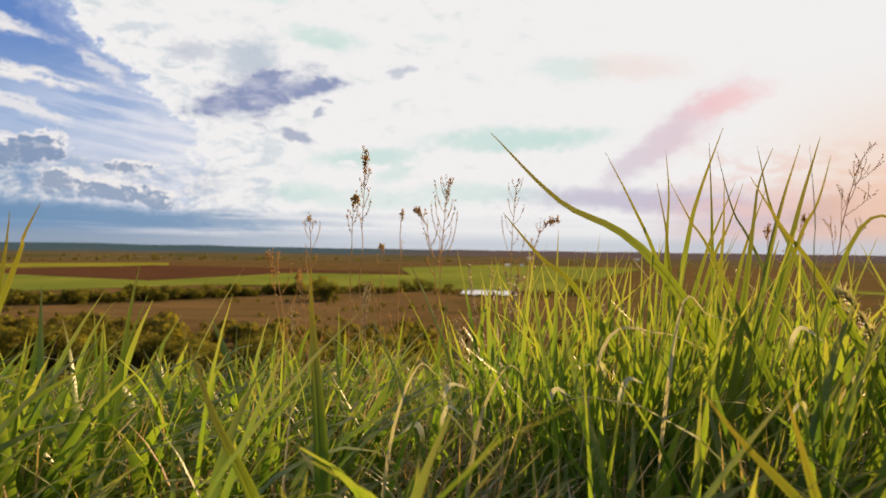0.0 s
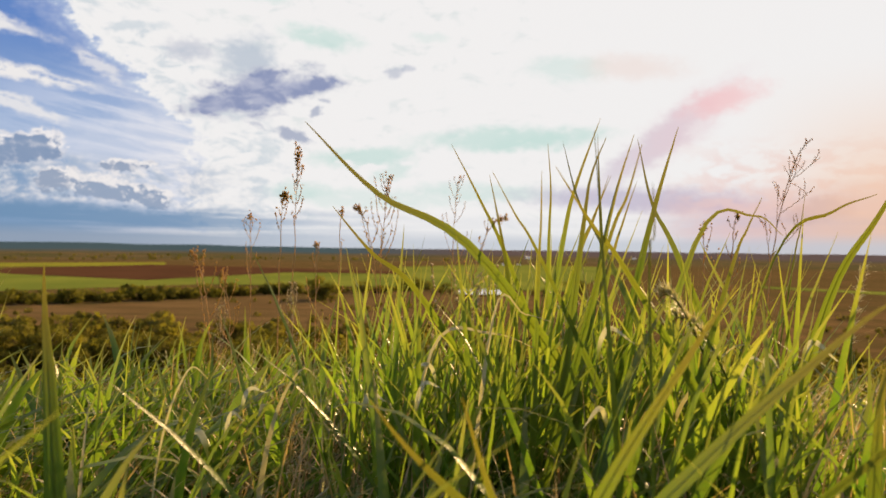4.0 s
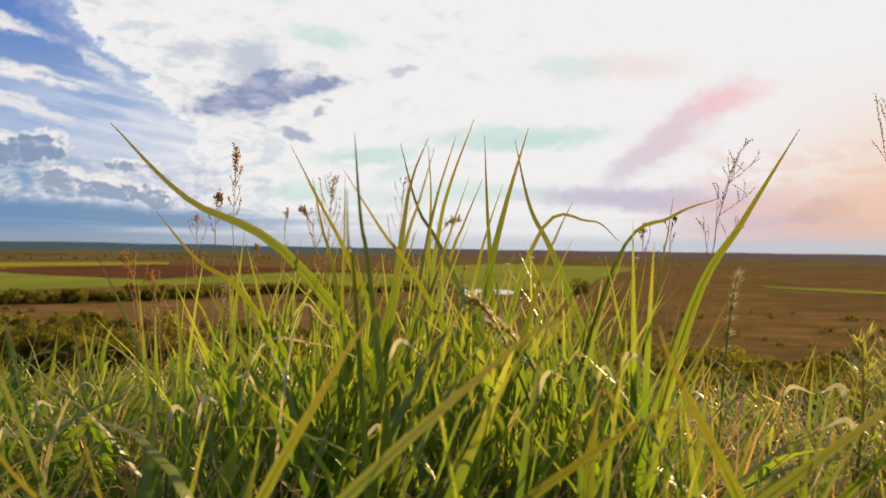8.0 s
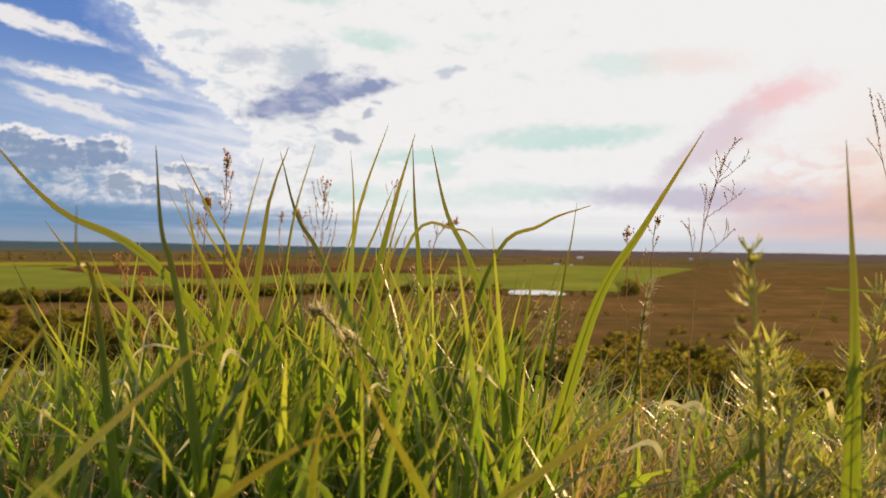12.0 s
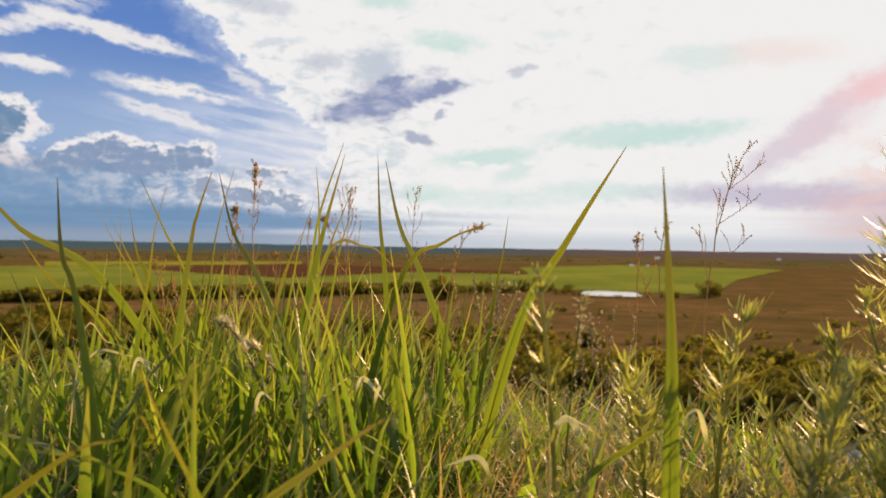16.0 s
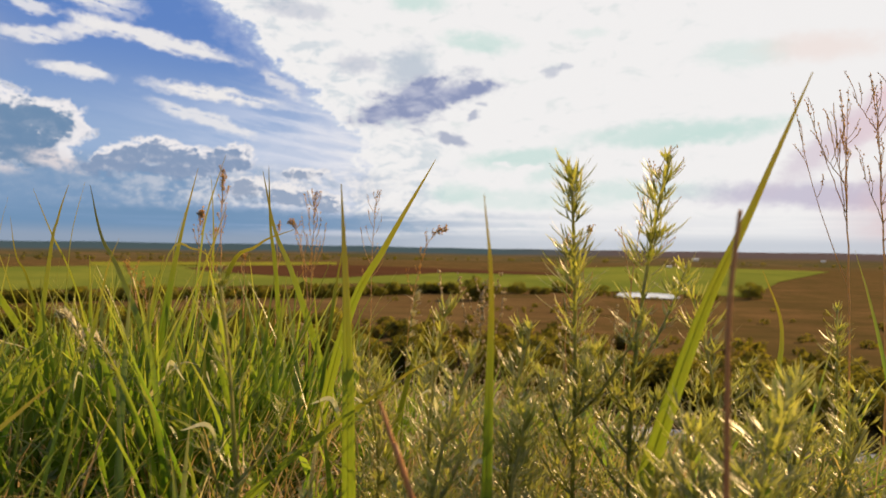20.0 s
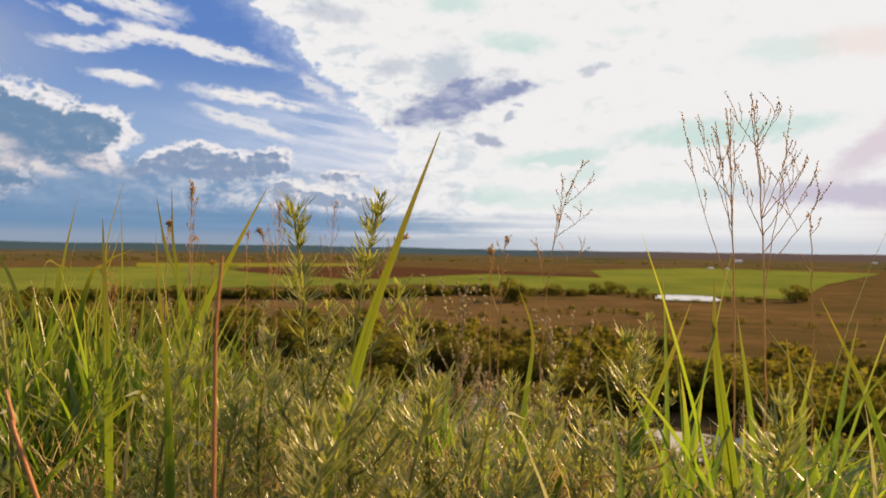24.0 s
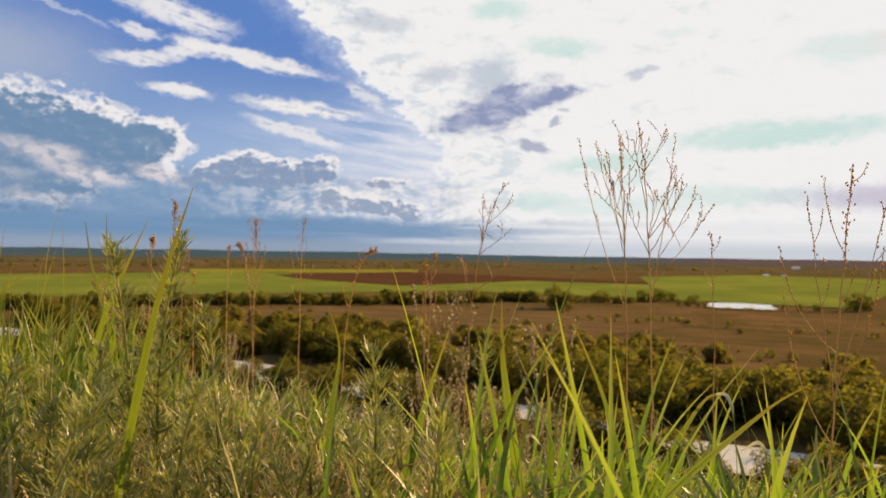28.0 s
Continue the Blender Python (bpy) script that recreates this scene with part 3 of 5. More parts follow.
def tree_parts(seed, height, spread):
    """A broad field tree: trunk with limbs, and a crown of many leaf clumps."""
    r = np.random.default_rng(seed)
    root = new("tree")
    packs = [tube([(0, 0, -0.3), (0.1, 0, height * 0.25), (0.0, 0.1, height * 0.5), (0.1, 0.1, height * 0.8)], [height * 0.035, height * 0.028, height * 0.02, height * 0.006], 6)]
    lumps = []
    for k in range(9):
        a, z0 = r.uniform(0, 6.28), height * r.uniform(0.2, 0.55)
        tip = np.array([math.cos(a), math.sin(a), 0]) * spread * r.uniform(0.45, 0.9) + [0, 0, z0 + height * r.uniform(0.1, 0.35)]
        packs.append(tube([(0, 0, z0), tuple((tip + [0, 0, z0]) * 0.5 + [0, 0, 0.1]), tuple(tip)], [height * 0.014, height * 0.009, height * 0.003], 5))
        lumps.append((tip, spread * r.uniform(0.25, 0.48)))
    lumps.append((np.array([0, 0, height * 0.8]), spread * 0.45))
    for k in range(11):
        a, q = r.uniform(0, 6.28), spread * r.uniform(0.3, 0.85)
        lumps.append((np.array([math.cos(a) * q, math.sin(a) * q, height * r.uniform(0.08, 0.45)]), spread * r.uniform(0.3, 0.45)))
    mesh_object("trunk", *joined(*packs)[:2], BARK, root)
    verts, outs, vary = [], [], []
    for c, s in lumps:
        m = 120
        d = r.normal(0, 1, (m, 3))
        d /= np.linalg.norm(d, axis=1, keepdims=True)
        p = c + d * s * r.uniform(0.55, 1.12, (m, 1)) * [1, 1, 0.85]
        q = r.normal(0, 1, (m, 3)) + d * 1.2
        q /= np.linalg.norm(q, axis=1, keepdims=True)
        a = np.cross(q, r.normal(0, 1, (m, 3)))
        a /= np.linalg.norm(a, axis=1, keepdims=True)
        b = np.cross(q, a)
        e = s * r.uniform(0.10, 0.21, (m, 1))
        verts.append(np.stack([p - a * e, p + b * e * 0.7, p + a * e, p - b * e * 0.7], 1).reshape(-1, 3))
        outs.append(d + 0.35 * r.normal(0, 1, (m, 3)) + [0, 0, 0.2])
        # rises with height, so the lit crown top is put into the colour
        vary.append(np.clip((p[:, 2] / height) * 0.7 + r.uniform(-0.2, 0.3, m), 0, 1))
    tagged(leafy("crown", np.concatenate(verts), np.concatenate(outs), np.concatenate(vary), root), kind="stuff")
    return root


def thicket(name, places, clumps, size, label, category):
    """Many far trees in one mesh: leaf clumps in uneven domes."""
    r = np.random.default_rng(len(places))
    verts, outs, vary = [], [], []
    for x, y, h in places:
        d = r.normal(0, 1, (clumps, 3))
        d /= np.linalg.norm(d, axis=1, keepdims=True)
        wide = r.uniform(0.5, 0.8)
        p = np.array([x, y, float(land(x, y)) + h * 0.45]) + d * [h * wide, h * wide, h * 0.5] * r.uniform(0.6, 1.08, (clumps, 1))
        u, w = r.normal(0, 1, (clumps, 3)) * h * size, r.normal(0, 1, (clumps, 3)) * h * size
        verts.append(np.stack([p - u, p + w, p + u, p - w], 1).reshape(-1, 3))
        outs.append(d + 0.35 * r.normal(0, 1, (clumps, 3)) + [0, 0, 0.2])
        # random tone, plus painted light on the upper side of each dome
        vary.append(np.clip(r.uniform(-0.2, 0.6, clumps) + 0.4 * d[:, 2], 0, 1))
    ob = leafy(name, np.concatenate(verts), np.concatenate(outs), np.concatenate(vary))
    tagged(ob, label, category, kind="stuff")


def plant_trees():
    r = np.random.default_rng(3)
    kinds = [tree_parts(s, 8.0, w) for s, w in ((1, 3.4), (2, 4.2), (3, 2.8), (4, 3.8))]
    used = set()

    def stand(x, y, size, label, group):
        k = int(r.integers(0, 4))
        z = float(land(x, y))
        m = Matrix.Translation((x, y, z)) @ Matrix.Rotation(r.uniform(0, 6.28), 4, "Z")
        if k not in used:
            used.add(k)
            ob = kinds[k]
            ob.matrix_basis = m
        else:
            ob = copy_thing(kinds[k], m)
        ob.scale = (size * r.uniform(0.9, 1.3), size * r.uniform(0.9, 1.3), size)
        tagged(ob, label, "tree", group)

    for k in range(150):          # belt on the far bank of the river
        x = -215 + 350 * (k + r.uniform(-0.6, 0.6)) / 150
        y = float(river_y(x)) + 11 + abs(r.normal(0, 12))
        stand(x, y, r.uniform(0.55, 1.2), "leafy olive green tree on the far river bank", "trees along the river")
    for k in range(105):          # bushes on the near bank, with gaps
        x = -150 + 260 * (k + r.uniform(-0.5, 0.5)) / 105
        if -50 < x < -45 or -21 < x < -16 or -10 < x < -7 or 4 < x < 10:
            continue
        stand(x, float(river_y(x)) - 9.5 - abs(r.normal(0, 3)), r.uniform(0.55, 1.0), "olive bush on the near river bank", "bushes on the near bank")
    for k in range(14):           # thicker growth where the bank rises
        x = 10 + 90 * (k + r.uniform(-0.4, 0.4)) / 14
        stand(x, 118 - 0.2 * x + r.normal(0, 8), r.uniform(0.7, 1.15), "leafy olive green tree on the far river bank", "trees along the river")
    hedge = []
    for k in range(150):          # hedge row between the fields
        a = -68 + 66 * (k + r.uniform(-0.5, 0.5)) / 150
        x, y = polar(a, 314 + r.normal(0, 5) + max(0, a + 25) * 2.5)
        hedge.append((x, y, r.uniform(3.6, 7.0) * (1.0 if a < -13 else 0.62)))
    thicket("hedge_row", hedge, 300, 0.062, "dense green hedge of trees between two fields", "hedge")
    for a, d, s in ((-11.0, 300, 1.5), (-10.4, 296, 1.1), (-3.5, 372, 0.9), (-2.2, 380, 1.0), (-1.2, 376, 0.8), (0.6, 366, 0.7), (12.4, 372, 1.2), (13.2, 376, 0.8), (8.6, 352, 0.5), (9.8, 352, 0.5), (0.2, 350, 0.5), (1.0, 347, 0.42), (-0.6, 352, 0.55), (1.5, 350, 0.35), (7.5, 352, 0.4), (-4.6, 352, 0.5), (-5.6, 350, 0.6), (-7.2, 350, 0.9)):
        x, y = polar(a, d)
        stand(x, y, s, "lone dark tree beside the pond fields", "field trees")
    far = []
    for a0, a1, d0, d1, count in ((-62, -38, 1050, 1150, 34), (-40, -14, 1120, 1250, 30), (-30, 2, 1400, 1300, 30), (-60, -20, 1480, 1600, 36), (4, 24, 1350, 1250, 14)):
        for k in range(count):    # scrub rows far off
            q = (k + r.uniform(-0.7, 0.7)) / count
            x, y = polar(a0 + (a1 - a0) * q, d0 + (d1 - d0) * q + r.normal(0, 8))
            far.append((x, y, r.uniform(3.5, 7.5)))
    deep = []
    for k in range(330):          # deep growth behind the river belt
        x = -170 + 330 * (k + r.uniform(-0.5, 0.5)) / 330
        y = float(river_y(x)) + 20 + 62 * r.uniform(0, 1) ** 1.7 * (1.0 if x < 40 else 0.7)
        deep.append((x, y, r.uniform(2.4, 6.5)))
    thicket("river_thicket", deep, 210, 0.075, "dense olive-brown bushes behind the river trees", "bushes")
    scrub = []
    for k in range(420):
        x, y = polar(r.uniform(-55, 42), r.uniform(125, 300))
        if y > float(river_y(x)) + 12 and noise.noise((x * 0.018, y * 0.03, 0.0)) > 0.02:
            scrub.append((x, y, r.uniform(0.7, 2.4)))
    reeds = []
    for k in range(70):           # reeds along the pond's near edge, with gaps
        a = 1.3 + 6.2 * (k + r.uniform(-0.5, 0.5)) / 70
        if math.sin(a * 4.1) + 0.6 * math.sin(a * 9.7) > 0.1:
            x, y = polar(a, 341 + r.normal(0, 0.8))
            reeds.append((x, y, r.uniform(0.7, 1.7)))
    thicket("reed_bed", reeds, 26, 0.10, "dark reeds along the near edge of the pond", "reeds")
    thicket("scrub", scrub, 44, 0.13, "low brown-green scrub scattered over the valley floor", "scrub")
    thicket("far_woods", far, 70, 0.09, "distant rows of round trees at the far edge of the fields", "woods")


plant_trees()


def farm_building(az, d, length, depth, height):
    x, y = polar(az, d)
    root = new("farm_building")
    root.location = (x, y, float(land(x, y)) + 0.1)
    root.rotation_euler = (0, 0, radians(-az + 12))
    a, b, h, t = length / 2, depth / 2, height, height * 1.55
    v = [(-a, -b, 0), (a, -b, 0), (a, b, 0), (-a, b, 0), (-a, -b, h), (a, -b, h), (a, b, h), (-a, b, h), (-a, 0, t), (a, 0, t)]
    mesh_object("wall", v, [(0, 1, 5, 4), (1, 2, 6, 9, 5), (2, 3, 7, 6), (3, 0, 4, 8, 7)], WHITEWASH, root, None, False)
    o, k = 0.5, 0.25
    v = [(-a - o, -b - o, h - k), (a + o, -b - o, h - k), (a + o, 0, t + 0.1), (-a - o, 0, t + 0.1), (a + o, b + o, h - k), (-a - o, b + o, h - k)]
    v += [(p, q, r + 0.25) for p, q, r in v]
    mesh_object("roof", v, [(0, 1, 2, 3), (3, 2, 4, 5), (6, 9, 8, 7), (9, 11, 10, 8), (0, 6, 7, 1), (5, 4, 10, 11), (1, 7, 8, 2), (2, 8, 10, 4), (0, 3, 9, 6), (3, 5, 11, 9)], TIN, root, None, False)
    tagged(root, "small whitewashed farm building far across the valley", "farm building", "farm buildings")


farm_building(8.1, 1750, 16, 8, 4)
farm_building(6.0, 1010, 7, 4, 1.9)
farm_building(7.3, 1000, 4.5, 3, 1.9)
farm_building(17.5, 1900, 10, 6, 3)

# ---------------------------------------------------------------- grass


def clear(x, y):
    """How near a foot may stand to the camera's way."""
    return (y > 0.20) | (y < -0.07) | (x < -0.6) | (x > 1.9)


def sward(count, xr, yr, tall, wide, name, mat, label, seed, lean=0.45, bow=0.9, bunch=0.03, segs=6, blown=0.4, least=0.0, thinned=0.85):
    global RNG
    RNG = np.random.default_rng(seed)
    groups = max(1, count // 9)
    cx, cy = RNG.uniform(*xr, groups), RNG.uniform(*yr, groups)
    pick = RNG.integers(0, groups, count)
    x, y = cx[pick] + RNG.normal(0, bunch, count), cy[pick] + RNG.normal(0, bunch, count)
    among = smooth(x, 0.54, 0.64) * smooth(x, 1.02, 0.90) * smooth(y, 0.68, 0.58)
    keep = clear(x, y) & (RNG.random(count) > thinned * among)
    x, y = x[keep], y[keep]
    m = len(x)
    h = tall(x, y) * RNG.uniform(0.45, 1.15, m) * (1 - 0.5 * smooth(x, 0.45, 0.95) * smooth(y, 0.50, 0.95))
    pack = ribbons(np.stack([x, y, land(x, y) - 0.004], -1), h, np.where(RNG.random(m) < blown, RNG.normal(0.0, 0.7, m), RNG.uniform(0, 6.28, m)), RNG.uniform(least, lean, m), RNG.gamma(2.0, bow / 2, m).clip(0, 2.1), wide * RNG.uniform(0.6, 1.25, m), RNG.normal(0, 0.5, m), segs)
    ob = mesh_object(name, *pack[:2], mat, None, pack[2])
    tagged(ob, label, "grass", kind="stuff")


def tuft_height(x, y):
    """Lower towards the brow of the bank, higher in the tuft."""
    base = np.clip(0.245 - 0.15 * y, 0.10, 0.22) + 0.018 * np.sin(5 * x + 2 * y) - 0.03 * smooth(x, 0.45, 0.9)
    return base + 0.055 * np.exp(-((x - 0.23) / 0.15) ** 2 - ((y - 0.52) / 0.18) ** 2)


sward(1150, (-1.2, 0.30), (0.25, 0.95), lambda x, y: 0.270 - 0.13 * y, 0.0105, "arching_grass", GRASS, "broad arching leaves of lush grass", 17, 1.15, 1.3, 0.05, 8, 0.7)
sward(1700, (-1.5, 2.4), (0.24, 1.15), tuft_height, 0.0074, "broad_grass", GRASS, "broad green grass blades bending over the bank top", 11, 0.7, 1.3, 0.035)
sward(4300, (-1.5, 2.6), (0.26, 1.30), tuft_height, 0.0050, "meadow_grass", GRASS, "lush green meadow grass on the bank top", 12, 0.5, 0.9)
sward(16000, (-6.0, 7.0), (0.95, 8.0), lambda x, y: 0.16 + 0 * x, 0.008, "slope_grass", GRASS, "green grass on the falling slope", 13, 0.45, 0.9, 0.06, 3)
sward(2300, (0.0, 2.2), (0.25, 1.2), lambda x, y: 0.125 + 0 * x, 0.0030, "dry_grass", DRY, "pale dry grass blades among the green", 14, 1.25, 1.3, thinned=0.2)
sward(260, (-1.0, 0.0), (0.25, 1.2), lambda x, y: 0.125 + 0 * x, 0.0034, "dry_grass", DRY, "few pale dry grass blades among the lush green", 34, 1.25, 1.3)
sward(17000, (-5.0, 6.2), (-3.6, -0.07), lambda x, y: 0.15 + 0 * x, 0.0075, "bank_top_grass", GRASS, "green meadow grass spread over the bank top", 21, 0.6, 1.0, 0.07, 3)
sward(6500, (-5.0, -1.0), (-0.1, 1.3), lambda x, y: 0.17 + 0 * x, 0.0070, "meadow_edge_grass", GRASS, "green meadow grass spread over the bank top", 22, 0.6, 1.0, 0.05, 4)
sward(6000, (2.1, 6.2), (-0.1, 1.2), lambda x, y: 0.15 + 0 * x, 0.0070, "meadow_edge_grass", GRASS, "green meadow grass spread over the bank top", 23, 0.6, 1.0, 0.05, 4)
sward(5200, (-0.4, 2.0), (0.25, 1.1), lambda x, y: 0.118 + 0 * x, 0.0021, "thatch", THATCH, "fine brown thatch of old grass at the foot", 19, 1.2, 1.2, 0.05, thinned=0.0)
sward(3000, (-0.3, 2.4), (0.26, 1.1), lambda x, y: 0.175 - 0.03 * y, 0.0032, "fine_grass", GRASS, "fine thin green grass between the broad blades", 20, 1.0, 1.2, 0.04)
sward(520, (0.05, 0.42), (0.46, 0.78), lambda x, y: 0.242 + 0 * x, 0.0056, "tall_tuft", GRASS, "tall tuft of bright green grass", 15, 0.42, 0.32)
sward(300, (0.95, 2.1), (0.42, 0.95), lambda x, y: 0.25 - 0.08 * y, 0.0066, "bank_grass", GRASS, "long yellow-green grass arching over the bank edge", 18, 0.7, 1.0, 0.05)
sward(150, (0.98, 1.85), (0.44, 0.86), lambda x, y: 0.285 + 0.02 * y, 0.0058, "upright_grass", GRASS, "sparse upright grass blades on the bank edge", 33, 0.45, 0.35, 0.06, 7, 0.3)
sward(70, (0.12, 0.46), (0.36, 0.60), lambda x, y: 0.22 + 0 * x, 0.0085, "broad_tuft", GRASS, "tuft of broad green grass leaves", 16, 0.5, 0.7)
sward(3800, (0.00, 0.95), (0.27, 0.75), lambda x, y: 0.150 + 0 * x, 0.0020, "straw", THATCH, "tangled brown straw of last year's grass", 27, 1.25, 1.0, 0.04, 5, thinned=0.2)
sward(620, (-0.95, 1.35), (0.28, 0.85), lambda x, y: 0.23 - 0.06 * y, 0.0070, "leaning_grass", GRASS, "broad grass leaves leaning over aslant", 31, 1.35, 0.6, 0.05, 7, 0.5, 0.65, 0.5)
sward(420, (0.62, 1.60), (0.33, 0.85), lambda x, y: 0.215 - 0.05 * y, 0.0062, "sedge", GRASS, "mid-green grass blades standing between the wormwood", 28, 0.55, 0.9, 0.03)

# ---------------------------------------------------------------- single plants
BLADES = 0


def strand(points, segs):
    """A smooth line through the given points."""
    p = np.array(points, float)
    p = np.concatenate([[2 * p[0] - p[1]], p, [2 * p[-1] - p[-2]]])
    out = []
    for i in range(1, len(p) - 2):
        t = np.linspace(0, 1, segs, endpoint=False)[:, None]
        a, b, c, d = p[i - 1], p[i], p[i + 1], p[i + 2]
        out.append(0.5 * (2 * b + (c - a) * t + (2 * a - 5 * b + 4 * c - d) * t ** 2 + (3 * b - a - 3 * c + d) * t ** 3))
    return np.concatenate(out + [p[-2][None]])


def ribbon_curve(p, width, turn, vary=0.5, rib=False, late=0.0):
    """A blade along the line p, broad side turned by turn from the walk; rib: only its midrib."""
    segs = len(p) - 1
    d = np.gradient(p, axis=0)
    d /= np.linalg.norm(d, axis=1, keepdims=True)
    gone = np.concatenate([[0], np.cumsum(np.linalg.norm(np.diff(p, axis=0), axis=1))])
    s = gone / gone[-1]
    angle = turn * (1.0 - 0.6 * s) + 0.5 * np.sin(2.6 * s + vary * 6.0)
    face = np.stack([np.sin(angle), -np.cos(angle), 0.15 + 0 * s], -1)
    side = np.cross(d, face)
    side /= np.linalg.norm(side, axis=1, keepdims=True) + 1e-9
    up = np.cross(side, d)
    w = (width / 2 * (np.minimum(1, 0.55 + 1.5 * s) * np.clip(1 - ((s - 0.3) / 0.7).clip(0, 1) ** 1.35, 0, 1) + 0.05))[:, None]
    if late > 0.5:
        w = (width * 0.24 * (0.2 + 0.8 * smooth(s, late - 0.04, late + 0.06)) * np.clip((1.01 - s) / 0.11, 0.06, 1))[:, None]
    elif late:
        w = w * (0.16 + 0.84 * smooth(s, late, late + 0.2))[:, None]
    if rib:
        w = w * 0.13
        p = p + up * w * 0.3 - face * 0.0003
    v = np.stack([p - side * w, p - side * w * 0.5 - face * w * 0.18, p - face * w * (-0.12), p + side * w * 0.5 - face * w * 0.18, p + side * w], 1).reshape(-1, 3)
    k = np.arange(segs)[:, None] * 5 + np.arange(4)[None]
    faces = np.stack([k, k + 1, k + 6, k + 5], -1).reshape(-1, 4)
    return v, faces, {"along": np.repeat(s, 5), "vary": np.full(len(v), vary)}


def blade(tip, mid, low, foot, width, mat=None, label="long green grass blade standing above the meadow", late=0.0):
    """low: how far along the walk and how high the blade passes between its foot and its middle."""
    global BLADES
    BLADES += 1
    r = random.Random(BLADES)
    turn, vary = r.uniform(-0.7, 0.7), r.random()
    f = (foot[0], foot[1], float(land(*foot)) - 0.003)
    line = strand((f, (low[0], mid[1] * 0.6 + foot[1] * 0.4, low[1]), mid, tip), 14 if late > 0.5 else 6)
    pack = ribbon_curve(line, width, turn, vary, False, late)
    ob = mesh_object("grass_blade", *pack[:2], mat or HERO, None, pack[2])
    pack = ribbon_curve(line[:int(len(line) * (0.55 if late else 0.8))], width, turn, vary, True, late)
    mesh_object("midrib", *pack[:2], RIB, ob, pack[2])
    return tagged(ob, label, "grass blade", "tall grass blades")


def dry_blade(tip, mid, low, foot, width):
    tagged(blade(tip, mid, low, foot, width, DRY, "stiff grey dry grass blade", 0.3), group="dry blades")


# leaves whose white ends are sky glints laid into the leaf colour
def pale_leaf(tip, mid, low, foot, width):
    tagged(blade(tip, mid, low, foot, width, PALE, "short bent grass leaf with a white glint painted on its tip", 0.82), group="bleached leaves")


def red_stalk(tip, mid, low, foot, width):
    f = (foot[0], foot[1], float(land(*foot)) - 0.003)
    p = strand((f, (low[0], mid[1], low[1]), mid, tip), 5)
    pack = tube(p, np.linspace(width * 0.24, width * 0.15, len(p)), 7)
    ob = mesh_object("dry_stalk", *pack[:2], RED_STEM, None, pack[2])
    tagged(ob, "bare reddish-brown broken plant stalk", "stalk", "dry stalks")


blade((0.036, 0.477, 0.331), (0.090, 0.477, 0.279), (0.174, 0.225), (0.324, 0.499), 0.0107)
blade((0.222, 0.374, 0.307), (0.226, 0.374, 0.261), (0.232, 0.216), (0.255, 0.396), 0.0074)
blade((0.278, 0.481, 0.326), (0.264, 0.481, 0.278), (0.253, 0.214), (0.224, 0.492), 0.0072)
blade((0.339, 0.555, 0.347), (0.319, 0.555, 0.275), (0.301, 0.191), (0.268, 0.556), 0.0096)
blade((0.341, 0.671, 0.358), (0.358, 0.671, 0.288), (0.388, 0.225), (0.474, 0.663), 0.0100)
blade((0.235, 0.531, 0.329), (0.250, 0.531, 0.277), (0.277, 0.229), (0.380, 0.536), 0.0080)
blade((0.352, 0.440, 0.277), (0.342, 0.440, 0.255), (0.330, 0.218), (0.273, 0.446), 0.0065)
blade((0.574, 0.575, 0.353), (0.527, 0.575, 0.274), (0.486, 0.198), (0.434, 0.585), 0.0112)
blade((0.173, 0.473, 0.296), (0.190, 0.473, 0.265), (0.214, 0.222), (0.313, 0.465), 0.0053)
blade((0.292, 0.600, 0.310), (0.278, 0.600, 0.267), (0.263, 0.216), (0.212, 0.630), 0.0059)
blade((0.325, 0.620, 0.308), (0.312, 0.620, 0.268), (0.300, 0.215), (0.261, 0.636), 0.0062)
blade((0.308, 0.650, 0.316), (0.289, 0.650, 0.269), (0.273, 0.224), (0.209, 0.649), 0.0065)
blade((0.252, 0.700, 0.357), (0.256, 0.700, 0.306), (0.255, 0.240), (0.252, 0.707), 0.0061)
blade((0.050, 0.517, 0.272), (0.082, 0.517, 0.235), (0.126, 0.193), (0.246, 0.546), 0.0090)
blade((0.472, 0.500, 0.286), (0.438, 0.500, 0.272), (0.398, 0.233), (0.338, 0.526), 0.0086)
blade((0.400, 0.500, 0.253), (0.377, 0.500, 0.268), (0.336, 0.246), (0.276, 0.524), 0.0074)
blade((0.572, 0.368, 0.309), (0.577, 0.368, 0.225), (0.578, 0.145), (0.579, 0.374), 0.0100)
blade((0.299, 0.660, 0.376), (0.274, 0.660, 0.304), (0.262, 0.243), (0.224, 0.670), 0.0082)
blade((0.314, 0.730, 0.373), (0.318, 0.730, 0.294), (0.323, 0.228), (0.337, 0.747), 0.0081)
blade((0.258, 0.483, 0.324), (0.247, 0.483, 0.294), (0.240, 0.248), (0.210, 0.475), 0.0084)
blade((0.144, 0.550, 0.329), (0.170, 0.550, 0.280), (0.198, 0.221), (0.282, 0.562), 0.0061)
blade((0.476, 0.600, 0.296), (0.471, 0.600, 0.259), (0.465, 0.225), (0.433, 0.601), 0.0053)
blade((0.608, 0.450, 0.234), (0.597, 0.450, 0.205), (0.586, 0.174), (0.537, 0.475), 0.0078)
blade((0.634, 0.400, 0.209), (0.596, 0.400, 0.187), (0.510, 0.118), (0.405, 0.393), 0.0059)
blade((0.826, 0.387, 0.366), (0.798, 0.387, 0.295), (0.767, 0.212), (0.704, 0.404), 0.0108)
blade((0.667, 0.317, 0.298), (0.671, 0.317, 0.256), (0.669, 0.198), (0.664, 0.342), 0.0070)
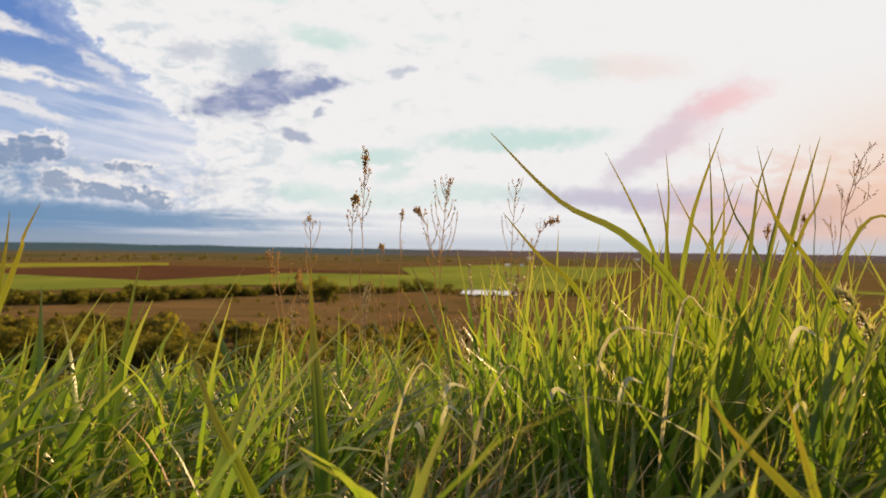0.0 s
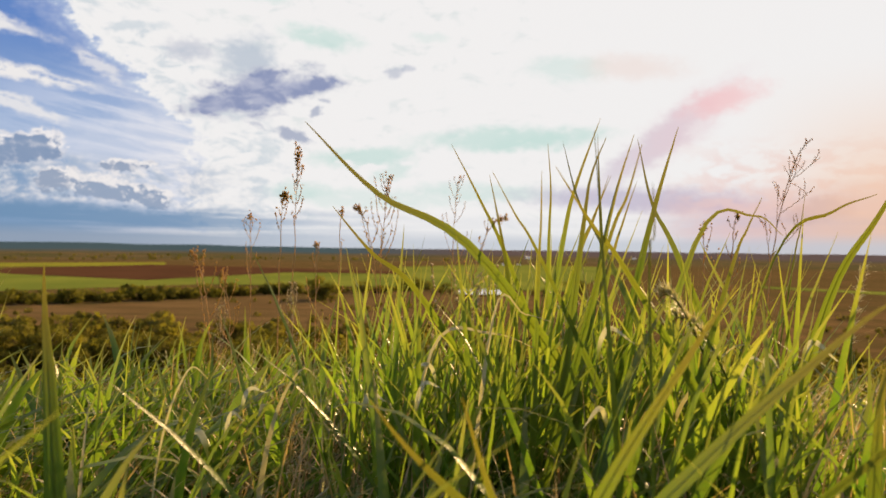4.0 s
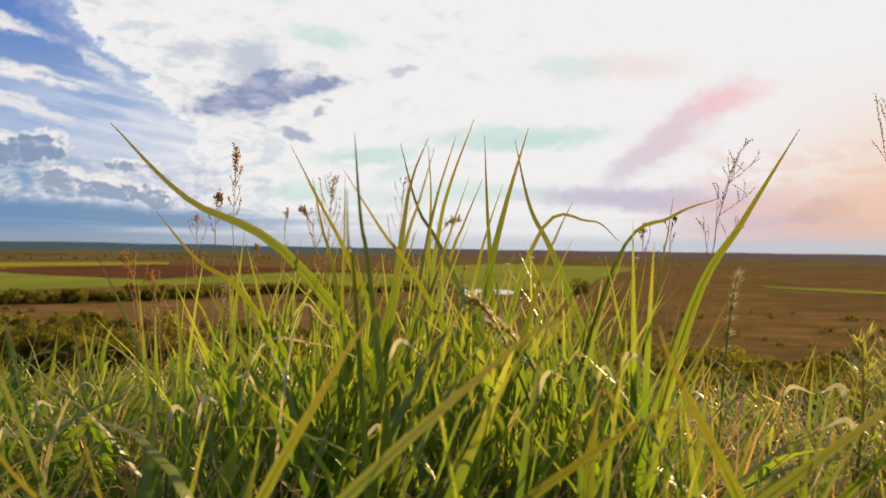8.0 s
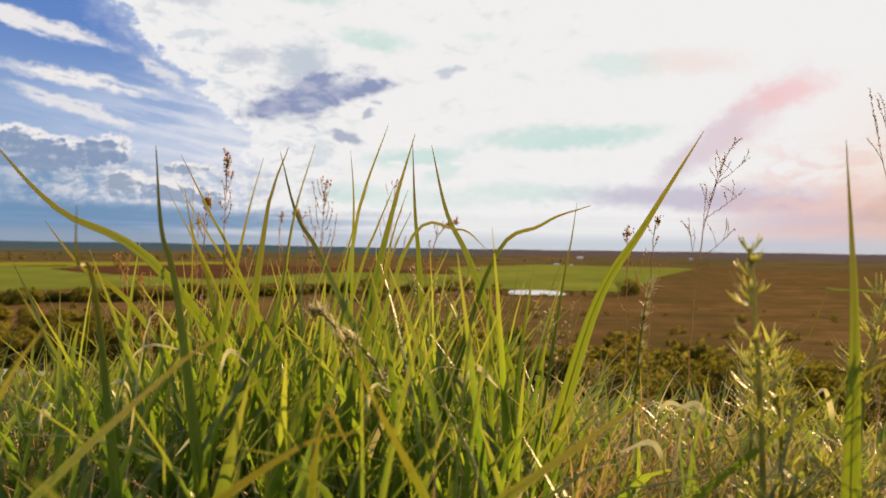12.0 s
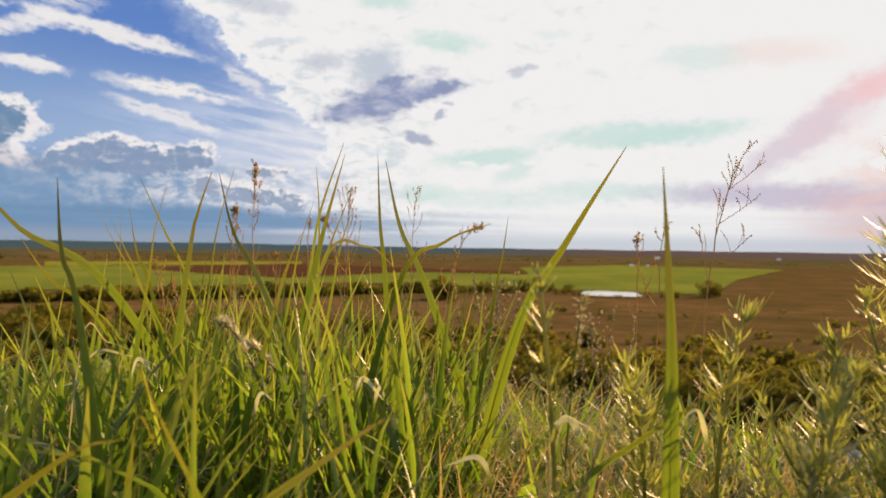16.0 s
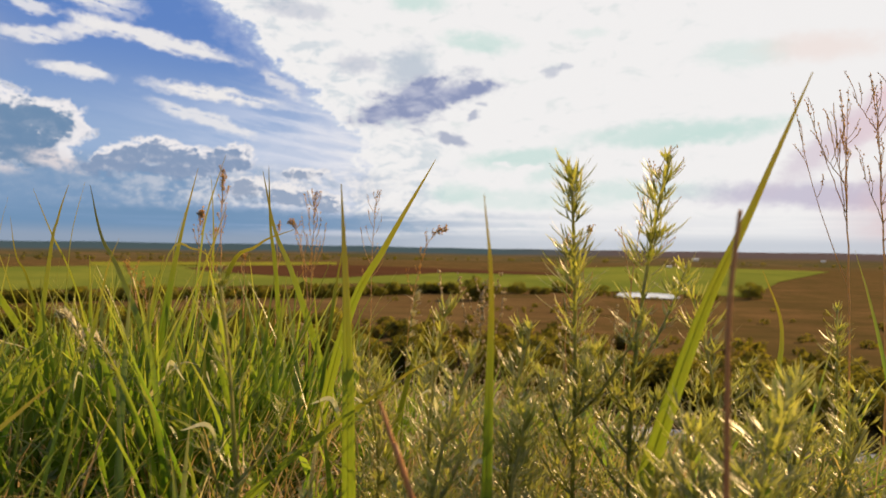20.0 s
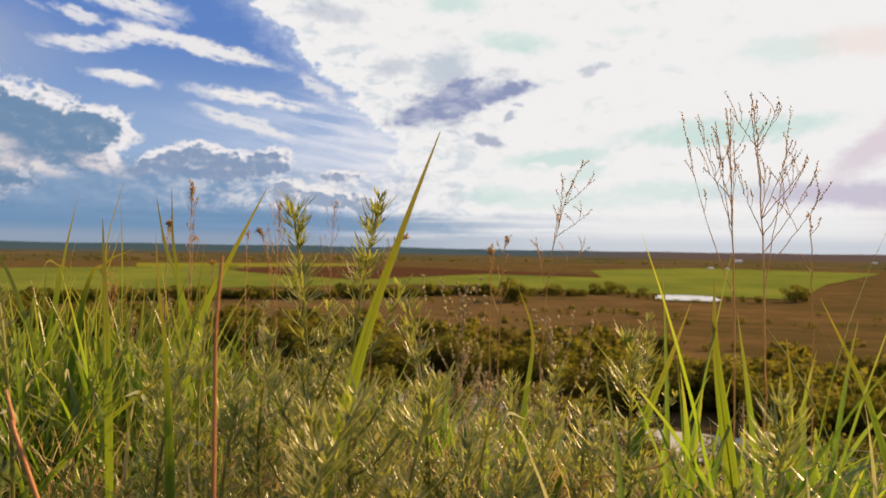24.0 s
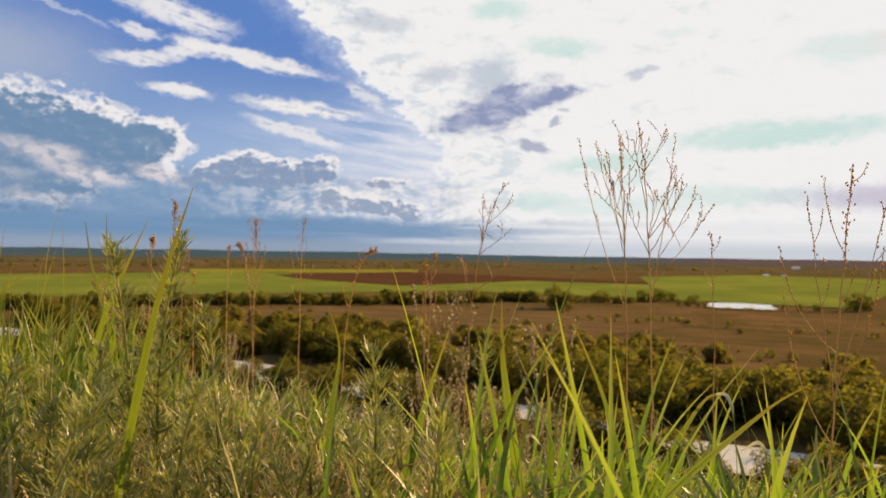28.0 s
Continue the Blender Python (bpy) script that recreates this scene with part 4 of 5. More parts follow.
red_stalk((0.765, 0.252, 0.286), (0.762, 0.252, 0.251), (0.762, 0.191), (0.762, 0.251), 0.0050)
red_stalk((0.643, 0.243, 0.216), (0.649, 0.243, 0.200), (0.656, 0.182), (0.713, 0.269), 0.0054)
blade((1.015, 0.631, 0.268), (1.018, 0.631, 0.196), (1.035, 0.069), (1.042, 0.656), 0.0125)
blade((0.845, 0.562, 0.258), (0.859, 0.562, 0.213), (0.853, 0.149), (0.842, 0.553), 0.0070)
blade((0.989, 0.550, 0.249), (0.972, 0.550, 0.197), (0.953, 0.142), (0.914, 0.568), 0.0096)
blade((1.094, 0.600, 0.254), (1.121, 0.600, 0.193), (1.137, 0.142), (1.173, 0.590), 0.0068)
blade((1.069, 0.600, 0.219), (1.073, 0.600, 0.178), (1.074, 0.123), (1.076, 0.610), 0.0068)
blade((1.236, 0.600, 0.171), (1.219, 0.600, 0.192), (1.187, 0.138), (1.127, 0.607), 0.0074)
blade((1.280, 0.500, 0.227), (1.248, 0.500, 0.201), (1.180, 0.126), (1.097, 0.498), 0.0074)
dry_blade((0.884, 0.351, 0.198), (0.893, 0.351, 0.176), (0.906, 0.141), (0.948, 0.354), 0.0043)
blade((-0.262, 0.400, 0.267), (-0.273, 0.400, 0.244), (-0.288, 0.215), (-0.377, 0.422), 0.0089)
blade((-0.296, 0.420, 0.263), (-0.298, 0.420, 0.241), (-0.302, 0.217), (-0.331, 0.423), 0.0073)
blade((-0.077, 0.359, 0.228), (-0.076, 0.359, 0.200), (-0.071, 0.148), (-0.060, 0.355), 0.0116)
blade((0.110, 0.260, 0.182), (0.127, 0.260, 0.161), (0.180, 0.104), (0.244, 0.278), 0.0085)
blade((0.145, 0.260, 0.183), (0.153, 0.260, 0.157), (0.170, 0.101), (0.191, 0.268), 0.0085)
blade((-0.124, 0.300, 0.195), (-0.110, 0.300, 0.156), (-0.088, 0.101), (-0.061, 0.322), 0.0085)
blade((0.347, 0.300, 0.173), (0.335, 0.300, 0.187), (0.329, 0.118), (0.321, 0.299), 0.0085)
blade((0.360, 0.260, 0.193), (0.330, 0.260, 0.181), (0.250, 0.115), (0.152, 0.263), 0.0085)
blade((0.249, 0.260, 0.227), (0.231, 0.260, 0.200), (0.192, 0.125), (0.145, 0.282), 0.0085)
blade((0.352, 0.280, 0.218), (0.359, 0.280, 0.200), (0.397, 0.125), (0.442, 0.290), 0.0085)
blade((0.318, 0.260, 0.226), (0.290, 0.260, 0.208), (0.211, 0.129), (0.115, 0.270), 0.0085)
blade((0.465, 0.280, 0.206), (0.438, 0.280, 0.187), (0.354, 0.118), (0.251, 0.279), 0.0085)
blade((0.273, 0.500, 0.252), (0.261, 0.500, 0.215), (0.223, 0.133), (0.176, 0.491), 0.0085)
blade((0.173, 0.500, 0.297), (0.181, 0.500, 0.259), (0.190, 0.215), (0.225, 0.527), 0.0062)
blade((0.209, 0.420, 0.293), (0.233, 0.420, 0.256), (0.263, 0.213), (0.382, 0.413), 0.0073)
blade((0.264, 0.420, 0.308), (0.255, 0.420, 0.275), (0.241, 0.227), (0.188, 0.444), 0.0062)
blade((0.205, 0.450, 0.294), (0.205, 0.450, 0.257), (0.204, 0.218), (0.200, 0.455), 0.0055)
blade((0.230, 0.300, 0.270), (0.231, 0.300, 0.246), (0.233, 0.221), (0.247, 0.328), 0.0059)


def bent(f, t, bow, segs=7):
    s = np.linspace(0, 1, segs)[:, None]
    return (1 - s) * np.array(f) + s * np.array(t) + (s * (1 - s) * 4) * np.array(bow)


def beads(path, gap, size, r, loose=0.0009):
    """Dry buds strung along a twig."""
    gone = np.concatenate([[0], np.cumsum(np.linalg.norm(np.diff(path, axis=0), axis=1))])
    count = max(2, int(gone[-1] / gap))
    at = np.clip(gone[-1] * (np.arange(count) + r.uniform(-0.35, 0.35, count) + 0.5) / count, 0, gone[-1])
    spots = np.stack([np.interp(at, gone, path[:, i]) for i in range(3)], -1) + r.normal(0, loose, (count, 3))
    return grains(spots, size * r.uniform(0.55, 1.25, count), None, 1.7)


def dead_weed(tip, mid, twigs, reach, seeds, seed, label, start=0.45, size=0.0013, extra=(), thick=0.0014, stem=None, seed_paint=None):
    """A withered herb: a thin stem, twigs that rise from it, strung with dry buds, and clusters of seed at their ends."""
    global RNG
    stem, seed_paint = stem or STALK, seed_paint or SEED
    r = RNG = np.random.default_rng(seed)
    tip, mid = np.array(tip), np.array(mid)
    foot = mid + (mid - tip) * 0.35
    foot[2] = float(land(foot[0], foot[1])) - 0.01
    root = new("withered_weed")
    root.location = foot
    s = np.linspace(0, 1, 24)[:, None]
    line = (1 - s) ** 2 * foot + 2 * s * (1 - s) * (2 * mid - 0.5 * (foot + tip)) + s ** 2 * tip - foot
    line[1:-1] += r.normal(0, 0.0009, (22, 3))
    pack = tube(line, np.linspace(thick, 0.0005, 24), 6, r.random())
    mesh_object("stem", *pack[:2], stem, root, pack[2])

    def twig(path, girth, budded, cluster=0):
        p = tube(path, np.linspace(girth, 0.00035, len(path)), 5, r.random())
        ob = mesh_object("twig", *p[:2], stem, root, p[2])
        packs = []
        if budded:
            packs.append(beads(path[int(len(path) * (1 - budded)):], size * 3.4, size, r))
        if cluster:
            packs.append(grains(path[-1] + r.normal(0, 1, (cluster, 3)) * [0.0022, 0.0022, 0.0045], size * r.uniform(0.7, 1.4, cluster), None, 1.5))
        if packs:
            g = joined(*packs)
            tagged(mesh_object("seed_head", *g[:2], seed_paint, ob, g[2]), kind="stuff")

    heavy = min(1.0, seeds / 20)
    for k in range(twigs):
        q = min(max(start + (0.95 - start) * (k + r.uniform(-0.3, 0.3)) / max(1, twigs - 1), 0.2), 0.96)
        a = line[int(q * 23)]
        way = (0.0 if k % 2 else math.pi) + r.normal(0, 0.7)
        out = reach * (1.15 - q) * r.uniform(0.35, 0.9)
        rise = out * r.uniform(1.8, 3.4)
        end = a + [out * math.cos(way), out * math.sin(way), rise]
        end[2] = min(end[2], line[-1][2] * 1.0)
        path = bent(a, end, (out * 0.18 * math.cos(way), 0, -rise * 0.08), 9)
        twig(path, 0.0007, 0.35 + 0.45 * heavy, int(3 * heavy * r.uniform(0, 1.6)))
    for end, q in extra:
        a = line[int(np.argmin(np.abs(line[:, 2] - q * line[-1][2])))]
        e = np.array(end) - foot + [0, r.uniform(-0.04, 0.04), 0]
        path = bent(a, e, ((0.10 if e[2] > 0.62 else 0.02) * (e[0] - a[0]), 0, -0.015 * np.linalg.norm(e - a)), 14)
        path[1:-1] += r.normal(0, 0.0006, (12, 3))
        twig(path, 0.0008, 0.34, int(r.integers(0, 4)))
        for j in range(3):
            b = path[6 + 2 * j]
            d = np.array([r.normal(0, 0.013), r.normal(0, 0.013), r.uniform(0.02, 0.05)])
            twig(bent(b, b + d, (0.003, 0, 0), 5), 0.0005, 0.5, 0)
    packs = [beads(line[17:], size * 2.6, size * 1.1, r, 0.0013)]
    if heavy > 0.3:
        m = seeds * 2
        packs.append(grains(line[(r.uniform(0.86, 1.0, m) * 23).astype(int)] + r.normal(0, 1, (m, 3)) * [0.003, 0.003, 0.005], size * r.uniform(0.7, 1.5, m), None, 1.6))
    g = joined(*packs)
    tagged(mesh_object("seed_head", *g[:2], seed_paint, root, g[2]), kind="stuff")
    return tagged(root, label, "weed", "withered weeds")


WEED = "thin brown withered weed with dry seed heads"
dead_weed((-0.170, 1.355, 0.460), (-0.180, 1.36, 0.242), 13, 0.045, 30, 1, WEED, 0.6, 0.0015)
dead_weed((-0.183, 1.29, 0.345), (-0.192, 1.29, 0.241), 11, 0.035, 28, 2, WEED, 0.6, 0.0015)
dead_weed((0.017, 1.48, 0.415), (-0.005, 1.50, 0.190), 15, 0.075, 18, 3, WEED, 0.5, 0.0014)
dead_weed((-0.075, 1.50, 0.335), (-0.020, 1.50, 0.190), 10, 0.05, 22, 4, WEED, 0.5, 0.0015)
dead_weed((0.180, 1.485, 0.415), (0.166, 1.49, 0.211), 12, 0.07, 4, 5, "thin bare withered weed with wiry twigs", 0.45)
dead_weed((0.320, 1.675, 0.323), (0.225, 1.67, 0.160), 11, 0.05, 34, 6, WEED, 0.5, 0.0017)
dead_weed((-0.349, 1.587, 0.309), (-0.332, 1.55, 0.200), 12, 0.06, 12, 7, WEED, 0.45)
dead_weed((-0.100, 1.50, 0.324), (-0.105, 1.50, 0.20), 6, 0.03, 14, 8, WEED, 0.3)
dead_weed((-0.140, 1.40, 0.245), (-0.140, 1.40, 0.15), 8, 0.05, 14, 9, WEED, 0.2)
dead_weed((-0.360, 1.25, 0.230), (-0.325, 1.25, 0.120), 10, 0.06, 20, 10, WEED, 0.2)
dead_weed((-0.290, 1.22, 0.190), (-0.270, 1.22, 0.100), 10, 0.06, 20, 11, WEED, 0.2)
dead_weed((0.856, 1.22, 0.465), (0.788, 1.22, 0.280), 5, 0.05, 5, 12, "leaning withered weed with wiry side twigs", 0.6, 0.0010,
          (((0.868, 1.22, 0.428), 0.86), ((0.864, 1.22, 0.371), 0.74), ((0.858, 1.22, 0.300), 0.62), ((0.812, 1.22, 0.423), 0.80), ((0.799, 1.22, 0.375), 0.72), ((0.758, 1.22, 0.317), 0.58)))
dead_weed((0.705, 1.20, 0.310), (0.692, 1.20, 0.220), 8, 0.05, 12, 13, WEED, 0.4)
dead_weed((0.660, 1.25, 0.290), (0.660, 1.25, 0.190), 7, 0.05, 12, 14, WEED, 0.4)
dead_weed((1.388, 0.90, 0.435), (1.372, 0.90, 0.187), 6, 0.12, 7, 17, "thin bare withered weed with wiry twigs", 0.3, 0.0011,
          extra=(((1.345, 0.90, 0.40), 0.35), ((1.44, 0.92, 0.41), 0.4)))
TALL = "tall withered bush of thin brown stems with seed pods"
dead_weed((1.117, 1.10, 0.549), (1.137, 1.10, 0.305), 6, 0.03, 4, 18, TALL, 0.8, 0.0010,
          (((1.177, 1.10, 0.520), 0.51), ((1.178, 1.10, 0.471), 0.70), ((1.161, 1.10, 0.537), 0.87), ((1.196, 1.10, 0.434), 0.69), ((1.188, 1.10, 0.426), 0.62),
           ((1.212, 1.10, 0.421), 0.59), ((1.239, 1.10, 0.407), 0.54), ((1.112, 1.10, 0.510), 0.76), ((1.096, 1.10, 0.415), 0.66), ((1.088, 1.10, 0.516), 0.87), ((1.145, 1.10, 0.432), 0.69)), 0.0017)
dead_weed((1.083, 1.12, 0.530), (1.097, 1.12, 0.295), 5, 0.03, 4, 19, TALL, 0.8, 0.0010,
          (((1.041, 1.12, 0.516), 0.70), ((1.015, 1.12, 0.525), 0.53), ((1.087, 1.12, 0.525), 0.69), ((1.060, 1.12, 0.482), 0.74), ((1.047, 1.12, 0.429), 0.77), ((1.064, 1.12, 0.503), 0.64),
           ((1.100, 1.12, 0.482), 0.70)), 0.0016)
dead_weed((1.235, 1.25, 0.362), (1.243, 1.25, 0.227), 3, 0.05, 5, 20, "short bare withered weed", 0.6)


def needles(line, r, size, count, first=0.06, crown=0.48):
    """Feathery leaves up a stem: each a short stalk with a spray of narrow, upward curving needles; crowded at the top."""
    global RNG
    RNG = r
    n = len(line)
    nodes = max(8, count // 5)
    top_nodes = int(nodes * crown)
    low = first + (0.86 - first) * (np.arange(nodes - top_nodes) + r.uniform(-0.4, 0.4, nodes - top_nodes)) / max(1, nodes - top_nodes)
    q = np.concatenate([low, r.uniform(0.78, 1.0, top_nodes)]).clip(0.01, 0.999)
    i = np.clip((q * (n - 1)).astype(int), 0, n - 2)
    base = line[i] + (line[i + 1] - line[i]) * (q * (n - 1) - i)[:, None]
    head = np.arange(nodes) * 2.4 + r.normal(0, 0.4, nodes)
    top = smooth(q, 0.80, 1.0)
    lean = (1.05 - 0.22 * top) * r.uniform(0.75, 1.2, nodes)
    length = size * (1.0 - 0.28 * top) * r.uniform(0.6, 1.15, nodes)
    shade = r.uniform(0, 1, nodes) ** 1.4
    wide = 0.00125 * (size / 0.02) ** 0.5
    stalk = length * 0.5
    packs = [ribbons(base, stalk, head, lean, -0.1, wide * 0.8, r.normal(0, 0.5, nodes), 2, shade, 1.2)]
    way = np.stack([np.cos(head) * np.sin(lean), np.sin(head) * np.sin(lean), np.cos(lean)], -1)
    for k in range(5):
        root = base + way * (stalk * (0.25 + 0.18 * k))[:, None]
        turn = head + (0.0 if k == 4 else (-1) ** k * r.uniform(0.35, 1.1, nodes))
        tilt = (lean * r.uniform(0.75, 1.15, nodes)).clip(0.05, 1.5)
        packs.append(ribbons(root, length * r.uniform(0.50, 0.95, nodes), turn, tilt, -0.35 * tilt, wide * r.uniform(0.8, 1.2, nodes), r.normal(0, 0.5, nodes), 3, np.clip(shade + r.normal(0, 0.15, nodes), 0, 1), 1.0))
    return joined(*packs)


def wormwood(tip, foot, seed, leaf=0.019, leaves=300, side=5, label="feathery grey-green wormwood sprig standing in the grass"):
    r = np.random.default_rng(seed)
    f = np.array([*foot, float(land(*foot)) - 0.005])
    t = np.array(tip) - f
    root = new("wormwood")
    root.location = f
    line = bent((0, 0, 0), t - [0, 0, leaf * 0.35], (0.012 * r.normal(), 0.01 * r.normal(), 0), 14)
    p = tube(line, np.linspace(0.0018, 0.0009, 14), 6, 0.15)
    mesh_object("stem", *p[:2], WORMWOOD, root, p[2])
    p = needles(line, r, leaf, leaves)
    tagged(mesh_object("foliage", *p[:2], WORMWOOD, root, p[2]), kind="stuff")
    for k in range(side):
        q = 0.06 + 0.60 * (k + 0.5) / side
        a = line[int(q * 13)]
        way = r.uniform(0, 6.28)
        out = t[2] * r.uniform(0.08, 0.19) * (1.0 - 0.4 * q)
        end = a + [out * math.cos(way), out * math.sin(way), out * r.uniform(0.9, 1.8)]
        path = bent(a, end, (0, 0, -0.2 * out), 8)
        b = tube(path, np.linspace(0.0011, 0.0006, 8), 5, 0.2)
        ob = mesh_object("branch", *b[:2], WORMWOOD, root, b[2])
        b = needles(path, r, leaf * 0.8, leaves // 4, 0.05, 0.4)
        tagged(mesh_object("foliage", *b[:2], WORMWOOD, ob, b[2]), kind="stuff")
    return tagged(root, label, "wormwood", "wormwood sprigs")


wormwood((0.703, 0.414, 0.328), (0.700, 0.430), 21, 0.022, 500, 16)
wormwood((0.762, 0.442, 0.338), (0.752, 0.455), 22, 0.023, 500, 16)
wormwood((0.514, 0.334, 0.262), (0.520, 0.340), 23, 0.016, 180, 5)
wormwood((0.941, 0.480, 0.238), (0.905, 0.490), 24, 0.025, 340, 5)
wormwood((1.032, 0.417, 0.210), (1.005, 0.425), 25, 0.025, 320, 4)
wormwood((0.801, 0.330, 0.215), (0.785, 0.345), 26, 0.025, 300, 11)
wormwood((0.579, 0.500, 0.190), (0.570, 0.520), 27, 0.022, 220, 6)
wormwood((0.623, 0.420, 0.237), (0.630, 0.430), 28, 0.022, 220, 6)
wormwood((0.849, 0.500, 0.195), (0.840, 0.520), 32, 0.022, 220, 6)
wormwood((0.564, 0.450, 0.193), (0.570, 0.460), 33, 0.022, 220, 6)
wormwood((0.960, 0.750, 0.220), (0.955, 0.760), 34)
wormwood((0.865, 0.700, 0.168), (0.875, 0.710), 35)
wormwood((0.852, 0.450, 0.192), (0.845, 0.465), 36, 0.022, 220, 6)
wormwood((0.559, 0.420, 0.213), (0.547, 0.428), 82, 0.024, 280, 8)
wormwood((0.678, 0.430, 0.231), (0.690, 0.438), 83, 0.024, 280, 8)
wormwood((0.824, 0.400, 0.210), (0.812, 0.408), 84, 0.024, 280, 8)
wormwood((0.778, 0.460, 0.256), (0.790, 0.468), 85, 0.024, 280, 8)
wormwood((0.654, 0.360, 0.219), (0.642, 0.368), 86, 0.024, 280, 8)
wormwood((0.760, 0.340, 0.203), (0.772, 0.348), 87, 0.024, 280, 8)
wormwood((0.683, 0.380, 0.192), (0.671, 0.388), 88, 0.024, 280, 8)


def wormwood_carpet():
    r = np.random.default_rng(77)
    kinds = [wormwood((0.012 * k, 0.30, 0.125 + 0.015 * k), (0.0, 0.30), 50 + k, 0.021, 150, 6, "low feathery wormwood among the grass") for k in range(3)]
    for k in range(46):
        x, y = r.uniform(0.54, 0.95), r.uniform(0.29, 0.62)
        m = Matrix.Translation((x, y, float(land(x, y)) - 0.004)) @ Matrix.Rotation(r.uniform(0, 6.28), 4, "Z") @ Matrix.Rotation(r.normal(0, 0.2), 4, "X")
        ob = kinds[k] if k < 3 else copy_thing(kinds[k % 3], m)
        ob.matrix_basis = m
        s = r.uniform(0.6, 1.15)
        ob.scale = (s, s, s)
        tagged(ob, "low feathery wormwood among the grass", "wormwood", "low wormwood")


wormwood_carpet()


def panicle(tip, mid, foot, seed):
    """A grass stem with a loose drooping seed head."""
    r = np.random.default_rng(seed)
    f = np.array([*foot, float(land(*foot)) - 0.003])
    m, t = np.array(mid), np.array(tip)
    s = np.linspace(0, 1, 16)[:, None]
    line = (1 - s) ** 2 * f + 2 * s * (1 - s) * (2 * m - 0.5 * (f + t)) + s ** 2 * t - f
    root = new("seeding_grass")
    root.location = f
    p = tube(line, np.linspace(0.0011, 0.0005, 16), 5, 0.6)
    mesh_object("stem", *p[:2], HERO, root, p[2])
    global RNG
    RNG = r
    q = r.uniform(0.5, 1.0, 300)
    base = line[np.clip((q * 15).astype(int), 0, 15)]
    d = t - m
    p = ribbons(base, 0.011 * r.uniform(0.5, 1.3, 300), math.atan2(d[1], d[0]) + r.normal(0, 0.8, 300), 0.55 + r.normal(0, 0.3, 300), 0.8, 0.0008, r.normal(0, 0.6, 300), 3)
    tagged(mesh_object("seed_head", *p[:2], DRY, root, p[2]), kind="stuff")
    tagged(root, "grass stem with a pale drooping seed head", "grass", "seeding grasses")


panicle((0.286, 0.45, 0.205), (0.316, 0.45, 0.175), (0.375, 0.46), 61)
panicle((0.300, 0.46, 0.190), (0.335, 0.46, 0.160), (0.390, 0.47), 62)
panicle((0.545, 0.62, 0.225), (0.535, 0.62, 0.160), (0.525, 0.62), 63)


def curled_stalk(points, thick):
    p = strand(points, 6)
    pack = tube(p, np.linspace(thick, thick * 0.5, len(p)), 6)
    ob = mesh_object("curled_stalk", *pack[:2], STALK, None, pack[2])
    tagged(ob, "thin curled brown dry grass stalk in the turf", "stalk", "curled stalks")


curled_stalk(((0.93, 0.60, -0.01), (0.963, 0.60, 0.055), (1.004, 0.60, 0.075), (1.043, 0.59, 0.076), (1.079, 0.60, 0.089), (1.105, 0.60, 0.100)), 0.0011)
curled_stalk(((0.88, 0.55, -0.01), (0.904, 0.55, 0.085), (0.936, 0.55, 0.104), (0.968, 0.55, 0.115), (0.975, 0.55, 0.127), (0.963, 0.55, 0.129)), 0.0011)
dry_blade((0.384, 0.500, 0.167), (0.359, 0.500, 0.164), (0.318, 0.110), (0.300, 0.500), 0.0053)
dry_blade((0.661, 0.350, 0.162), (0.665, 0.350, 0.150), (0.670, 0.100), (0.672, 0.350), 0.0050)
dry_blade((1.050, 0.450, 0.165), (1.051, 0.450, 0.148), (1.055, 0.090), (1.060, 0.450), 0.0043)
dry_blade((1.127, 0.600, 0.169), (1.130, 0.600, 0.150), (1.136, 0.090), (1.142, 0.600), 0.0043)
dry_blade((-0.002, 0.400, 0.158), (-0.016, 0.400, 0.163), (-0.033, 0.110), (-0.045, 0.400), 0.0050)
dry_blade((0.060, 0.430, 0.150), (0.045, 0.430, 0.158), (0.025, 0.110), (0.010, 0.430), 0.0046)
dry_blade((0.800, 0.420, 0.120), (0.782, 0.420, 0.128), (0.765, 0.080), (0.750, 0.420), 0.0046)


def brown_growth():
    """Withered seedy weeds standing thick on the brow and on the slope below it."""
    r = np.random.default_rng(91)
    label = "bushy brown withered weed on the slope"
    kinds = [dead_weed((0.02 * k, 1.3, 0.24), (0.01 * k, 1.3, 0.08), 13, 0.10, 16, 40 + k, label, 0.25, 0.0017, stem=HUSK, seed_paint=CHAFF) for k in range(3)]
    spots = [(r.uniform(-0.50, 0.10), r.uniform(1.15, 1.6), r.uniform(0.5, 0.8)) for k in range(9)]
    spots += [(r.uniform(-0.9, 1.6), r.uniform(1.2, 1.7), r.uniform(0.35, 0.6)) for k in range(14)]
    for k in range(14):
        y = r.uniform(2.3, 3.6)
        spots.append((1.199 - y * math.tan(radians(r.uniform(10, 22))), y, r.uniform(1.9, 3.0)))
    for k, (x, y, size) in enumerate(spots):
        m = Matrix.Translation((x, y, float(land(x, y)) - 0.005)) @ Matrix.Rotation(r.uniform(0, 6.28), 4, "Z")
        ob = kinds[k] if k < 3 else copy_thing(kinds[k % 3], m)
        ob.matrix_basis = m
        ob.scale = (size, size, size)
        tagged(ob, label, "weed", "weeds on the slope")


brown_growth()
dry_blade((0.221, 0.5, 0.159), (0.176, 0.5, 0.175), (0.13, 0.16), (0.103, 0.5), 0.0043)
dry_blade((0.217, 0.45, 0.189), (0.195, 0.45, 0.195), (0.173, 0.193), (0.151, 0.45), 0.0040)
dry_blade((0.536, 0.45, 0.158), (0.524, 0.45, 0.153), (0.514, 0.084), (0.51, 0.45), 0.0046)
pale_leaf((0.409, 0.446, 0.166), (0.391, 0.450, 0.177), (0.384, 0.127), (0.379, 0.456), 0.0082)
